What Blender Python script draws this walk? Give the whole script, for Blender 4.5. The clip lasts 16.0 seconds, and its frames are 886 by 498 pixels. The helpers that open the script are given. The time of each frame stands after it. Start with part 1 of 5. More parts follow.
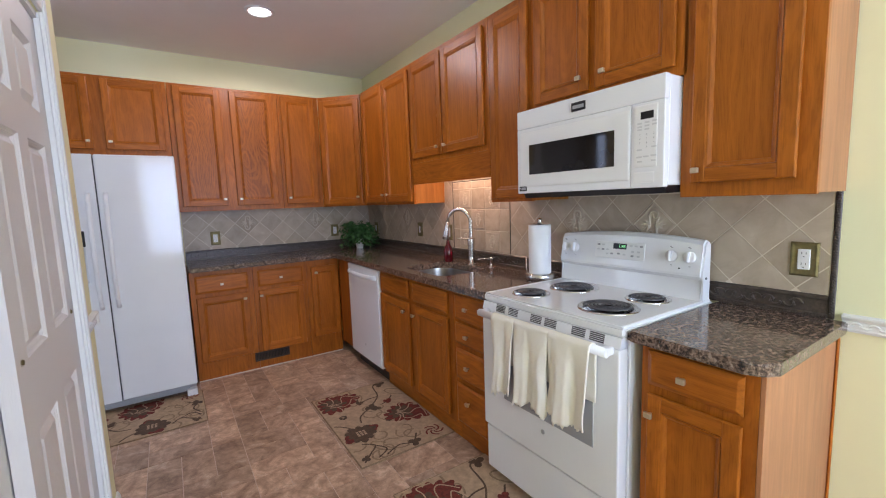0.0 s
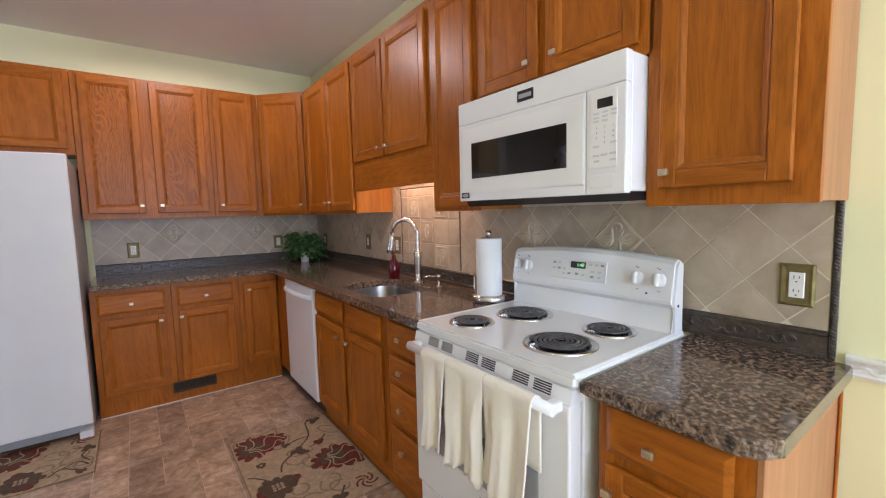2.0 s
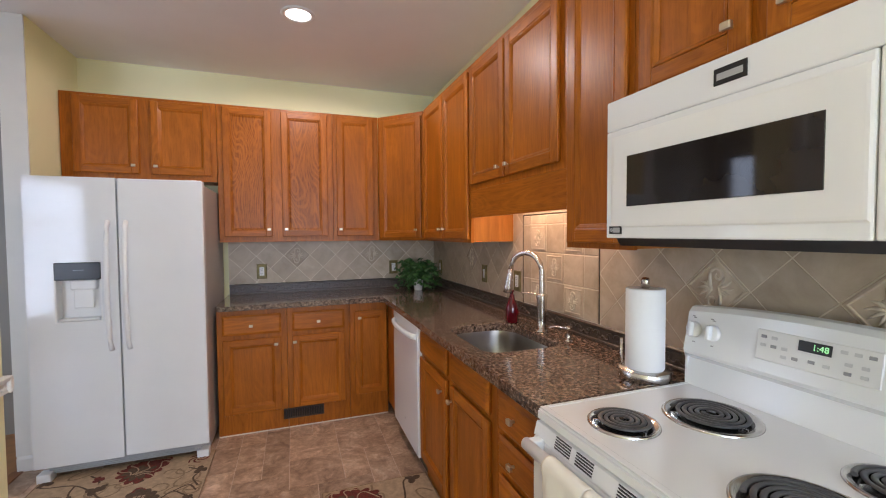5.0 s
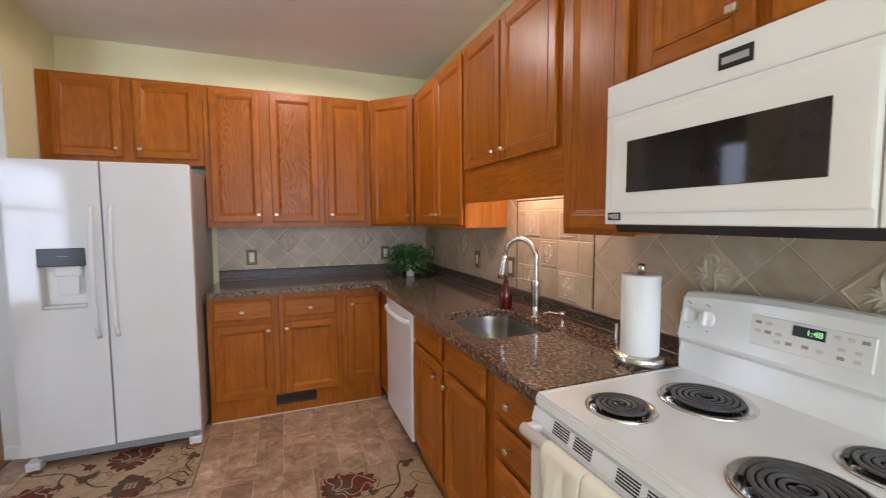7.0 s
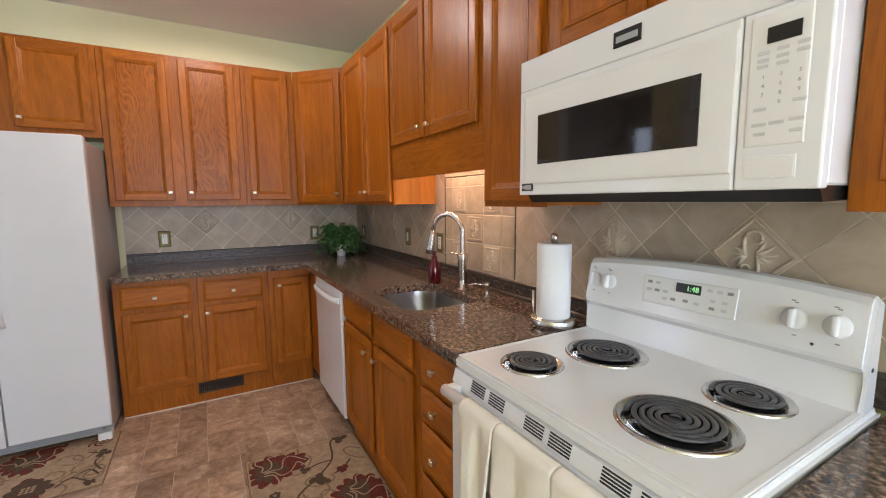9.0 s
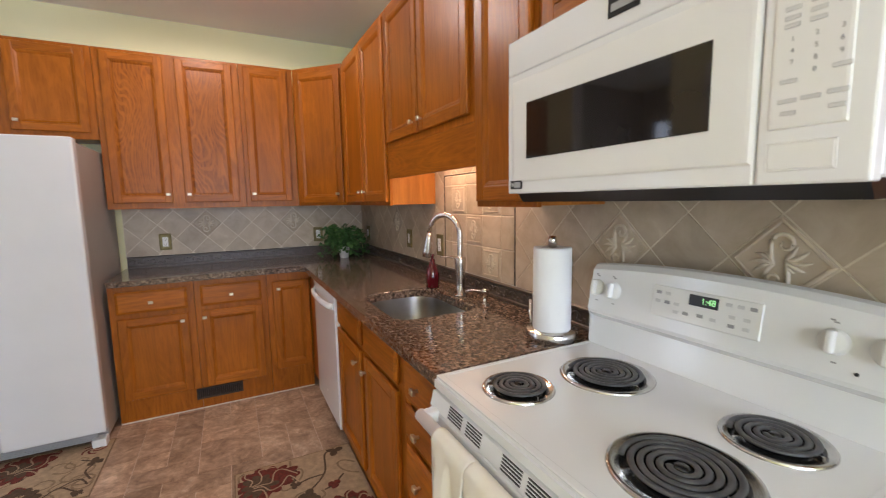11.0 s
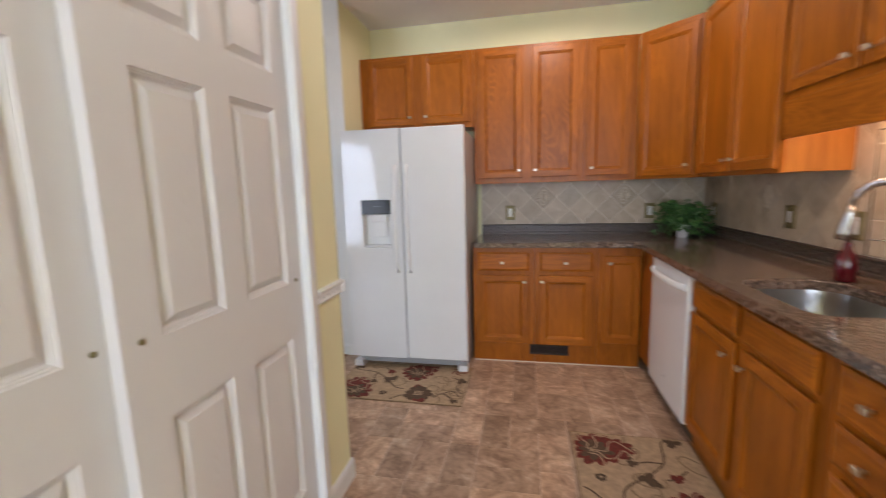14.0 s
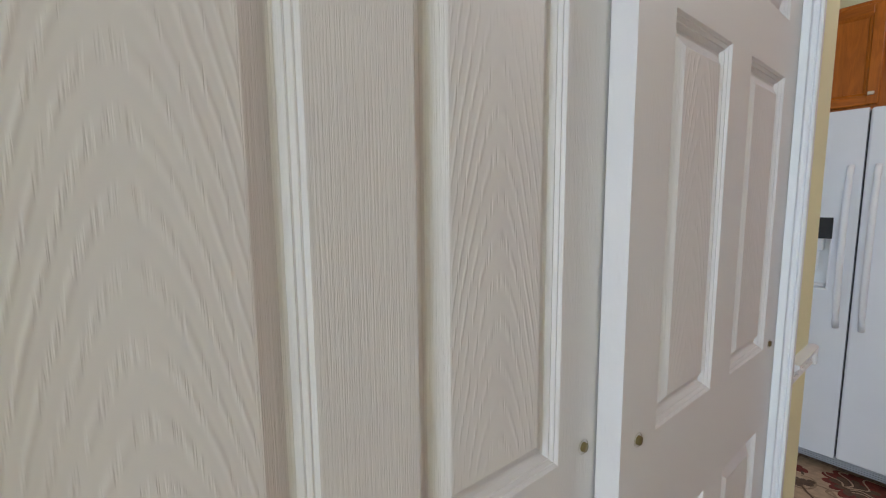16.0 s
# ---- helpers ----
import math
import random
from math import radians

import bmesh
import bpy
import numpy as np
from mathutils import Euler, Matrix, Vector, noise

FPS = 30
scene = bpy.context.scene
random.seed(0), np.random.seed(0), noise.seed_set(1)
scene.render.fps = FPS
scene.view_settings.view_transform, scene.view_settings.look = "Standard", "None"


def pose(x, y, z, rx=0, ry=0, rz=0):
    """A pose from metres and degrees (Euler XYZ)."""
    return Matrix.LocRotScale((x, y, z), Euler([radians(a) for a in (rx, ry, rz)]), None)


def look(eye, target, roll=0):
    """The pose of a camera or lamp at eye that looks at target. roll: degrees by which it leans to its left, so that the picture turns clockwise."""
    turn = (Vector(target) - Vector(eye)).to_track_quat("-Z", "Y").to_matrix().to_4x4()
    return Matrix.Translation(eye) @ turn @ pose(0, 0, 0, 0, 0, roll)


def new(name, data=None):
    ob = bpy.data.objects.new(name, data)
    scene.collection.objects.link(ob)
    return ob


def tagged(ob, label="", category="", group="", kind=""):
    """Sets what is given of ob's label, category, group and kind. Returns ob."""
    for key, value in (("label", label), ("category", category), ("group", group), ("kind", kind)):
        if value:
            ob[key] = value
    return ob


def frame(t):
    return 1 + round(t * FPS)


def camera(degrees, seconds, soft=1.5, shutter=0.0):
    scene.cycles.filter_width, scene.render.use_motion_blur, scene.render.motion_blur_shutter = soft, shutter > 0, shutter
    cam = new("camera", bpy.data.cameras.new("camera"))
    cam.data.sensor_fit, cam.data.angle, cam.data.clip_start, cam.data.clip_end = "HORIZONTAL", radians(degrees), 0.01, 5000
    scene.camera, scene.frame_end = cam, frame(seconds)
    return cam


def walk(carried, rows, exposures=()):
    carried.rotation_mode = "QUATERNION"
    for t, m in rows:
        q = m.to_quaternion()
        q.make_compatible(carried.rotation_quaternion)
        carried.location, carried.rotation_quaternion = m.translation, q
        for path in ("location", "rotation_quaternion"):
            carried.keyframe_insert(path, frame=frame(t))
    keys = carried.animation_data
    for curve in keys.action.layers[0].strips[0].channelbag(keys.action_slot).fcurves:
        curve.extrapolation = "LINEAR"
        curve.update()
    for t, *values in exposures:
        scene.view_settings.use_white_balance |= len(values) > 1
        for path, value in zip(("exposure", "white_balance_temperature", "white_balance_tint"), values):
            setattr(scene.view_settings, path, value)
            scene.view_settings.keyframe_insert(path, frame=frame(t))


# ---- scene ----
cam = camera(93.5, 16.0, soft=1.1, shutter=0.3)
# the film camera closes down as the white doors fill its view
EXPOSURES = [(0, -0.44, 5650, 26), (2.0, -0.40, 5900, 26), (4.0, -0.31, 6050, 24), (13.5, -0.28, 6250, 23), (14.0, -0.26, 6200, 23), (14.5, -0.46, 6000, 22), (15.0, -0.58, 5750, 21), (16.0, -0.68, 5700, 19)]
PATH = [
    (0, (-1.861, -4.31, 1.362), (-0.772, -2.648, 1.133), -2.0),
    (0.5, (-1.84, -4.31, 1.358), (-0.731, -2.664, 1.116), -2.1),
    (1, (-1.742, -4.266, 1.357), (-0.604, -2.638, 1.126), -1.9),
    (1.5, (-1.6, -4.213, 1.369), (-0.434, -2.6, 1.171), -1.6),
    (2, (-1.498, -4.136, 1.346), (-0.314, -2.534, 1.165), -1.4),
    (2.5, (-1.404, -3.982, 1.37), (-0.179, -2.408, 1.229), -1.3),
    (3, (-1.307, -3.876, 1.368), (-0.077, -2.305, 1.226), -1.3),
    (3.5, (-1.193, -3.807, 1.385), (-0.087, -2.145, 1.265), -0.9),
    (4, (-1.17, -3.764, 1.401), (-0.251, -1.991, 1.294), -0.5),
    (4.5, (-1.205, -3.757, 1.417), (-0.47, -1.9, 1.324), -0.6),
    (4.7, (-1.246, -3.767, 1.403), (-0.567, -1.887, 1.33), -0.3),
    (6.8, (-1.29, -3.731, 1.399), (-0.622, -1.851, 1.263), -0.3),
    (7, (-1.28, -3.743, 1.403), (-0.56, -1.883, 1.258), -0.3),
    (7.5, (-1.262, -3.756, 1.395), (-0.401, -1.959, 1.224), -0.3),
    (8, (-1.235, -3.761, 1.388), (-0.251, -2.033, 1.181), -0.5),
    (8.5, (-1.233, -3.777, 1.379), (-0.208, -2.076, 1.141), -0.7),
    (8.7, (-1.25, -3.788, 1.369), (-0.236, -2.08, 1.133), -0.6),
    (10.8, (-1.109, -3.704, 1.382), (-0.248, -1.913, 1.154), -0.8),
    (11, (-1.08, -3.715, 1.371), (-0.176, -1.946, 1.137), -1.0),
    (11.5, (-1.058, -3.732, 1.331), (-0.047, -2.031, 1.035), -1.7),
    (12, (-1.037, -3.752, 1.328), (0.041, -2.098, 1.006), -2.1),
    (12.5, (-1.024, -3.751, 1.304), (0.04, -2.099, 0.934), -2.1),
    (13, (-1.071, -3.728, 1.316), (-0.25, -1.939, 0.962), -2.1),
    (13.5, (-1.181, -3.665, 1.312), (-0.908, -1.71, 0.984), -2.0),
    (13.7, (-1.243, -3.662, 1.318), (-1.25, -1.688, 0.999), -2.2),
    (14, (-1.371, -3.646, 1.319), (-1.767, -1.706, 1.031), -1.6),
    (14.3, (-1.542, -3.624, 1.314), (-2.293, -1.788, 1.067), -1.0),
    (14.5, (-1.632, -3.62, 1.326), (-2.604, -1.886, 1.104), -0.5),
    (14.7, (-1.729, -3.611, 1.345), (-2.872, -1.983, 1.136), -0.1),
    (15, (-1.826, -3.58, 1.346), (-3.16, -2.102, 1.159), 0.2),
    (15.5, (-1.91, -3.511, 1.346), (-3.411, -2.205, 1.15), 0.2),
    (16, (-1.927, -3.483, 1.341), (-3.481, -2.244, 1.114), -0.5),
]
walk(cam, [(t, look(eye, target, roll)) for t, eye, target, roll in PATH], EXPOSURES)

# ---------------------------------------------------------------- light
world = bpy.data.worlds.new("sky")
scene.world = world
world.use_nodes = True
wn = world.node_tree.nodes
sky = wn.new("ShaderNodeTexSky")
sky.sky_type, sky.sun_disc, sky.sun_elevation, sky.sun_rotation = "NISHITA", False, radians(50), radians(160)
world.node_tree.links.new(sky.outputs[0], wn["Background"].inputs[0])
wn["Background"].inputs[1].default_value = 0.1


def area(name, m, sx, sy, watts, color):
    la = bpy.data.lights.new(name, "AREA")
    la.shape, la.size, la.size_y, la.energy, la.color = "RECTANGLE", sx, sy, watts, color
    ob = new(name, la)
    ob.matrix_world = m
    return ob


DAY = (0.72, 0.87, 1.0)
# daylight in the openings of the room behind the walk, and of the hall beside the refrigerator
area("window_daylight_west", look((-2.05, -6.93, 1.45), (-2.05, 0, 2.3)), 1.5, 1.7, 112, DAY)
area("window_daylight_east", look((-0.55, -6.93, 1.45), (-0.55, 0, 2.3)), 0.9, 1.7, 62, DAY)
area("hall_daylight", look((-4.57, -0.85, 1.5), (-1.0, -1.6, 1.3)), 1.2, 1.5, 28, DAY)
area("hall_daylight_south", look((-4.57, -5.5, 1.25), (-2.9, -5.4, 1.25)), 1.8, 1.9, 150, DAY)
# warm tube behind the valance over the sink
area("valance_lamp", pose(-0.15, -1.97, 1.625), 0.05, 0.62, 4.6, (1.0, 0.70, 0.42))


def downlight(x, y, watts):
    la = bpy.data.lights.new("downlight_lamp", "SPOT")
    la.energy, la.color, la.spot_size, la.spot_blend, la.shadow_soft_size = watts, (1.0, 0.89, 0.76), radians(176), 0.2, 0.06
    new("downlight_lamp", la).matrix_world = look((x, y, 2.672), (x, y + 0.0001, 0))


downlight(-1.21, -1.144, 62)
downlight(-1.21, -3.3, 6)


# ---------------------------------------------------------------- materials
class Mat:
    """A node material with short ways to add nodes."""

    def __init__(self, name, rough=0.5, metal=0.0, spec=0.5, coat=0.0):
        self.m = bpy.data.materials.new(name)
        self.m.use_nodes = True
        self.t = self.m.node_tree
        self.b = self.t.nodes["Principled BSDF"]
        self.b.inputs["Roughness"].default_value = rough
        self.b.inputs["Metallic"].default_value = metal
        self.b.inputs["Specular IOR Level"].default_value = spec
        self.b.inputs["Coat Weight"].default_value = coat
        self.b.inputs["Coat Roughness"].default_value = 0.15
        self.xyz = self.t.nodes.new("ShaderNodeTexCoord").outputs["Object"]

    def put(self, a, b):
        self.t.links.new(a, b)

    def mapped(self, scale=(1, 1, 1), rnd=False, world_space=False):
        mp = self.t.nodes.new("ShaderNodeMapping")
        mp.inputs["Scale"].default_value = scale
        src = self.t.nodes.new("ShaderNodeNewGeometry").outputs["Position"] if world_space else self.xyz
        if rnd:
            oi = self.t.nodes.new("ShaderNodeObjectInfo")
            mul = self.t.nodes.new("ShaderNodeMath")
            mul.operation = "MULTIPLY"
            mul.inputs[1].default_value = 37.0
            self.put(oi.outputs["Random"], mul.inputs[0])
            add = self.t.nodes.new("ShaderNodeVectorMath")
            self.put(src, add.inputs[0])
            self.put(mul.outputs[0], add.inputs[1])
            src = add.outputs[0]
        self.put(src, mp.inputs["Vector"])
        return mp.outputs[0]

    def noise(self, vec, scale, detail=4, rough=0.55, dist=0.0):
        n = self.t.nodes.new("ShaderNodeTexNoise")
        n.inputs["Scale"].default_value, n.inputs["Detail"].default_value = scale, detail
        n.inputs["Roughness"].default_value, n.inputs["Distortion"].default_value = rough, dist
        self.put(vec, n.inputs["Vector"])
        return n.outputs["Fac"]

    def wave(self, vec, scale, dist, dscale=1.0, detail=3, axis="X", kind="BANDS"):
        n = self.t.nodes.new("ShaderNodeTexWave")
        n.wave_type = kind
        if kind == "BANDS":
            n.bands_direction = axis
        n.inputs["Scale"].default_value, n.inputs["Distortion"].default_value = scale, dist
        n.inputs["Detail"].default_value, n.inputs["Detail Scale"].default_value = detail, dscale
        self.put(vec, n.inputs["Vector"])
        return n.outputs["Fac"]

    def voronoi(self, vec, scale, out="Distance"):
        n = self.t.nodes.new("ShaderNodeTexVoronoi")
        n.inputs["Scale"].default_value = scale
        self.put(vec, n.inputs["Vector"])
        return n.outputs[out]

    def ramp(self, fac, stops):
        n = self.t.nodes.new("ShaderNodeValToRGB")
        e = n.color_ramp.elements
        while len(e) < len(stops):
            e.new(0.5)
        for el, (p, c) in zip(e, stops):
            el.position, el.color = p, (*c, 1)
        self.put(fac, n.inputs[0])
        return n.outputs[0]

    def mix(self, fac, a, b, kind="MIX"):
        n = self.t.nodes.new("ShaderNodeMix")
        n.data_type, n.blend_type = "RGBA", kind
        for v, i in ((fac, 0), (a, 6), (b, 7)):
            if isinstance(v, (int, float)):
                n.inputs[i].default_value = v
            elif isinstance(v, tuple):
                n.inputs[i].default_value = (*v, 1)
            else:
                self.put(v, n.inputs[i])
        return n.outputs[2]

    def color(self, c):
        if isinstance(c, tuple):
            self.b.inputs["Base Color"].default_value = (*c, 1)
        else:
            self.put(c, self.b.inputs["Base Color"])
        return self

    def rough(self, fac, lo, hi):
        n = self.t.nodes.new("ShaderNodeMapRange")
        n.inputs["To Min"].default_value, n.inputs["To Max"].default_value = lo, hi
        self.put(fac, n.inputs[0])
        self.put(n.outputs[0], self.b.inputs["Roughness"])
        return self

    def bump(self, fac, dist=0.001, strength=1.0):
        n = self.t.nodes.new("ShaderNodeBump")
        n.inputs["Distance"].default_value, n.inputs["Strength"].default_value = dist, strength
        self.put(fac, n.inputs["Height"])
        self.put(n.outputs[0], self.b.inputs["Normal"])
        return self


def oak(name, vertical, figure=0.2, tint=(0.43, 0.130, 0.0078), pores=0.36, stretch=0.16, turns_per=95.0):
    """Honey-stained oak: contour figure of flat-sawn boards, streaks, pores and a soft varnish."""
    m = Mat(name, rough=0.34, spec=0.26)

    def along(across, length):
        return m.mapped((across, across, length) if vertical else (length, across, across), rnd=True)
    rings = m.noise(along(1.0, stretch), 4.6, 1.5, 0.45, 0.35)
    sine = m.t.nodes.new("ShaderNodeMath")
    sine.operation = "SINE"
    turns = m.t.nodes.new("ShaderNodeMath")
    turns.operation, turns.inputs[1].default_value = "MULTIPLY", turns_per
    m.put(rings, turns.inputs[0])
    m.put(turns.outputs[0], sine.inputs[0])
    vein = m.ramp(sine.outputs[0], [(0.05, (0.42, 0.34, 0.28)), (0.42, (0.86, 0.83, 0.80)), (0.8, (1.06, 1.06, 1.06))])
    streak = m.noise(along(1.0, 0.06), 30.0, 4, 0.6)
    broad = m.noise(m.mapped((1, 1, 0.6), rnd=True), 3.2, 3)
    pore = m.noise(along(4.0, 0.13), 80, 3, 0.65)
    dark, mid, pale = [tuple(c * q for c in tint) for q in (0.84, 1.0, 1.16)]
    base = m.ramp(streak, [(0.3, dark), (0.5, mid), (0.7, pale)])
    tone = m.ramp(broad, [(0.3, (0.84, 0.81, 0.78)), (0.7, (1.08, 1.08, 1.08))])
    each = m.t.nodes.new("ShaderNodeObjectInfo")
    lot = m.ramp(each.outputs["Random"], [(0.0, (0.88, 0.86, 0.84)), (1.0, (1.08, 1.08, 1.08))])
    c = m.mix(0.8, m.mix(1.0, base, tone, "MULTIPLY"), lot, "MULTIPLY")
    fleck = m.ramp(m.noise(along(2.2, 0.45), 34, 3, 0.6), [(0.40, (0.15 * figure,) * 3), (0.60, (figure,) * 3)])
    c = m.mix(fleck, c, vein, "MULTIPLY")
    line = m.ramp(pore, [(0.36, (0.52, 0.45, 0.38)), (0.50, (1, 1, 1))])
    m.color(m.mix(pores, c, line, "MULTIPLY")).rough(pore, 0.28, 0.42).bump(pore, 0.0003, 0.4)
    return m.m


OAK_V, OAK_H = oak("oak_upright_grain", True, 0.34, turns_per=150.0), oak("oak_level_grain", False, 0.34, turns_per=150.0)
OAK_PANEL = oak("oak_panel_veneer", True, 0.22, turns_per=150.0)
OAK_BOLD = oak("oak_cathedral_panel", True, 0.66, stretch=0.26, turns_per=190.0)
# side veneer beside the sink, the valance lamp's warm light put into its tint
OAK_LIT_SIDE = oak("oak_lamplit_side", True, 0.15, (0.46, 0.175, 0.032), 0.2)
OAK_SIDE = oak("oak_side_veneer", True, 0.12, (0.47, 0.215, 0.098), 0.2)


def plain(name, c, rough=0.5, metal=0.0, vary=0.06, scale=6.0, bump=0.0002, bscale=120, coat=0.0):
    m = Mat(name, rough=rough, metal=metal, coat=coat)
    n = m.noise(m.mapped(), scale, 4)
    lo, hi = tuple(v * (1 - vary) for v in c), tuple(min(1, v * (1 + vary)) for v in c)
    m.color(m.ramp(n, [(0.3, lo), (0.7, hi)]))
    m.rough(n, max(0.02, rough - 0.05), rough + 0.05)
    if bump:
        m.bump(m.noise(m.mapped(), bscale, 3), bump, 0.6)
    return m.m


WALL = plain("pale_yellow_paint", (0.87, 0.835, 0.52), 0.72, vary=0.03, scale=2, bump=0.0006, bscale=160)
CEIL = plain("ceiling_paint", (0.88, 0.86, 0.84), 0.85, vary=0.03, scale=1.5, bump=0.0006, bscale=200)
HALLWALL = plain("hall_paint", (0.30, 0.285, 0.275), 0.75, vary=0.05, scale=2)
TRIM = plain("white_gloss_trim", (0.82, 0.82, 0.80), 0.38, vary=0.03, scale=5)
ENAMEL = plain("white_enamel", (0.86, 0.87, 0.88), 0.16, vary=0.015, scale=3, bump=0, coat=0.6)
PLASTIC = plain("white_plastic", (0.84, 0.84, 0.83), 0.30, vary=0.02, scale=5, bump=0)
FRIDGE = plain("fridge_textured_white", (0.82, 0.83, 0.84), 0.085, vary=0.02, scale=4, bump=0.00006, bscale=260)
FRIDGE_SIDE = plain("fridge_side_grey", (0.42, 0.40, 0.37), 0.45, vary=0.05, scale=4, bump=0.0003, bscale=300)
GREY = plain("grey_plastic", (0.40, 0.41, 0.42), 0.4, vary=0.04)
BLACK = plain("black_plastic", (0.012, 0.012, 0.013), 0.30, vary=0.2, bump=0)
# near-black fill that stands in for the shade inside gaps
GAP_SHADE = plain("painted_gap_shade", (0.02, 0.018, 0.016), 0.8, vary=0.2)
GLASS_DARK = plain("dark_oven_glass", (0.018, 0.014, 0.012), 0.04, vary=0.2, bump=0)
OVEN_GLASS = plain("grey_oven_glass", (0.36, 0.37, 0.38), 0.08, vary=0.05, bump=0)
CHROME = plain("chrome", (0.80, 0.79, 0.77), 0.10, 1.0, vary=0.05, bump=0)
STEEL = plain("brushed_steel", (0.62, 0.60, 0.57), 0.26, 1.0, vary=0.08, scale=20)
SINKSTEEL = plain("satin_sink_steel", (0.40, 0.39, 0.37), 0.30, 1.0, vary=0.12, scale=14)
NICKEL = plain("satin_nickel", (0.66, 0.57, 0.42), 0.36, 1.0, vary=0.08, scale=30)
BRONZE = plain("aged_brass_plate", (0.23, 0.19, 0.08), 0.42, 0.6, vary=0.25, scale=40)
COIL = plain("burner_coil", (0.10, 0.10, 0.105), 0.40, 0.3, vary=0.3, scale=30)
BOWL = plain("drip_bowl_chrome", (0.66, 0.65, 0.64), 0.18, 1.0, vary=0.15, scale=15)
PAN = plain("dark_drip_pan", (0.07, 0.068, 0.066), 0.22, 0.8, vary=0.3, scale=25)
PAPER = plain("paper_towel", (0.86, 0.86, 0.85), 0.9, vary=0.02, bump=0.0012, bscale=180)
REDGLASS = plain("red_soap_glass", (0.10, 0.003, 0.008), 0.10, vary=0.2, bump=0, coat=0.6)
POT = plain("white_ceramic_pot", (0.80, 0.80, 0.79), 0.25, vary=0.03)
SOIL = plain("potting_soil", (0.03, 0.02, 0.013), 0.9, vary=0.4, scale=60)
VINYL_JOINT = plain("floor_joint", (0.60, 0.45, 0.34), 0.55, vary=0.15, scale=9)
GROUT = plain("pale_grout", (0.73, 0.66, 0.54), 0.85, vary=0.08, scale=30)
REG = plain("brown_vent_metal", (0.055, 0.035, 0.022), 0.5, 0.3, vary=0.2)
RUG_RED = plain("rug_red_pile", (0.155, 0.026, 0.014), 0.95, vary=0.35, scale=70, bump=0.002, bscale=500)
RUG_DARK = plain("rug_brown_pile", (0.10, 0.058, 0.030), 0.95, vary=0.3, scale=70, bump=0.002, bscale=500)
RUG_TAN = plain("rug_tan_pile", (0.27, 0.180, 0.10), 0.95, vary=0.25, scale=70, bump=0.002, bscale=500)
RUG_BASE = plain("rug_beige_pile", (0.43, 0.295, 0.175), 0.95, vary=0.2, scale=40, bump=0.002, bscale=500)
PRINT = plain("grey_print", (0.34, 0.34, 0.35), 0.5, vary=0.1)
SHADOWLINE = plain("panel_seam", (0.66, 0.66, 0.66), 0.5, vary=0.05)
WOODFLOOR = plain("hall_oak_boards", (0.32, 0.15, 0.06), 0.35, vary=0.3, scale=9)
DOORWOOD = plain("hall_brown_wood", (0.20, 0.075, 0.025), 0.4, vary=0.3, scale=9)


def lit(name, c, strength):
    m = Mat(name)
    m.color((0.8, 0.8, 0.8))
    m.b.inputs["Emission Color"].default_value = (*c, 1)
    m.b.inputs["Emission Strength"].default_value = strength
    return m.m


LAMP = lit("lamp_lens", (1.0, 0.93, 0.82), 9.0)
CLOCK = lit("green_clock", (0.10, 0.9, 0.12), 1.3)

m = Mat("granite", rough=0.10, spec=0.5, coat=0.3)
v = m.mapped(world_space=True)
cell = m.voronoi(v, 120, "Color")
big = m.noise(v, 72, 4, 0.6, 0.15)
fine = m.noise(v, 170, 4, 0.7)
g1 = m.ramp(big, [(0.36, (0.035, 0.028, 0.024)), (0.45, (0.125, 0.086, 0.064)), (0.55, (0.255, 0.182, 0.135)), (0.68, (0.37, 0.30, 0.245))])
g2 = m.ramp(fine, [(0.35, (0.42, 0.38, 0.36)), (0.55, (1.0, 1.0, 1.0))])
sep = m.t.nodes.new("ShaderNodeSeparateColor")
m.put(cell, sep.inputs[0])
g3 = m.ramp(sep.outputs[0], [(0.15, (0.40, 0.37, 0.36)), (0.45, (1.0, 0.98, 0.95)), (0.95, (1.2, 1.12, 1.05))])
m.color(m.mix(0.8, m.mix(0.8, g1, g2, "MULTIPLY"), g3, "MULTIPLY")).rough(fine, 0.06, 0.15)
GRANITE = m.m

m = Mat("travertine_tile", rough=0.42)
v = m.mapped((1, 1, 1), rnd=True)
a, b2 = m.noise(v, 9, 5, 0.6, 0.5), m.noise(v, 60, 4, 0.6)
oi = m.t.nodes.new("ShaderNodeObjectInfo")
t1 = m.ramp(a, [(0.3, (0.43, 0.345, 0.245)), (0.5, (0.52, 0.43, 0.32)), (0.66, (0.58, 0.495, 0.385)), (0.78, (0.68, 0.61, 0.50))])
t2 = m.ramp(oi.outputs["Random"], [(0.0, (0.84, 0.83, 0.82)), (1.0, (1.06, 1.05, 1.04))])
m.color(m.mix(1.0, t1, t2, "MULTIPLY")).rough(b2, 0.34, 0.52).bump(b2, 0.0008, 0.5)
TILE = m.m
RELIEF = plain("carved_tile_relief", (0.62, 0.54, 0.42), 0.5, vary=0.1, scale=50)

m = Mat("dark_border", rough=0.35)
v = m.mapped(world_space=True)
a = m.noise(v, 60, 5, 0.7)
m.color(m.ramp(a, [(0.3, (0.038, 0.028, 0.021)), (0.6, (0.095, 0.071, 0.053)), (0.8, (0.16, 0.12, 0.09))])).bump(a, 0.0006, 0.5)
BORDER = m.m

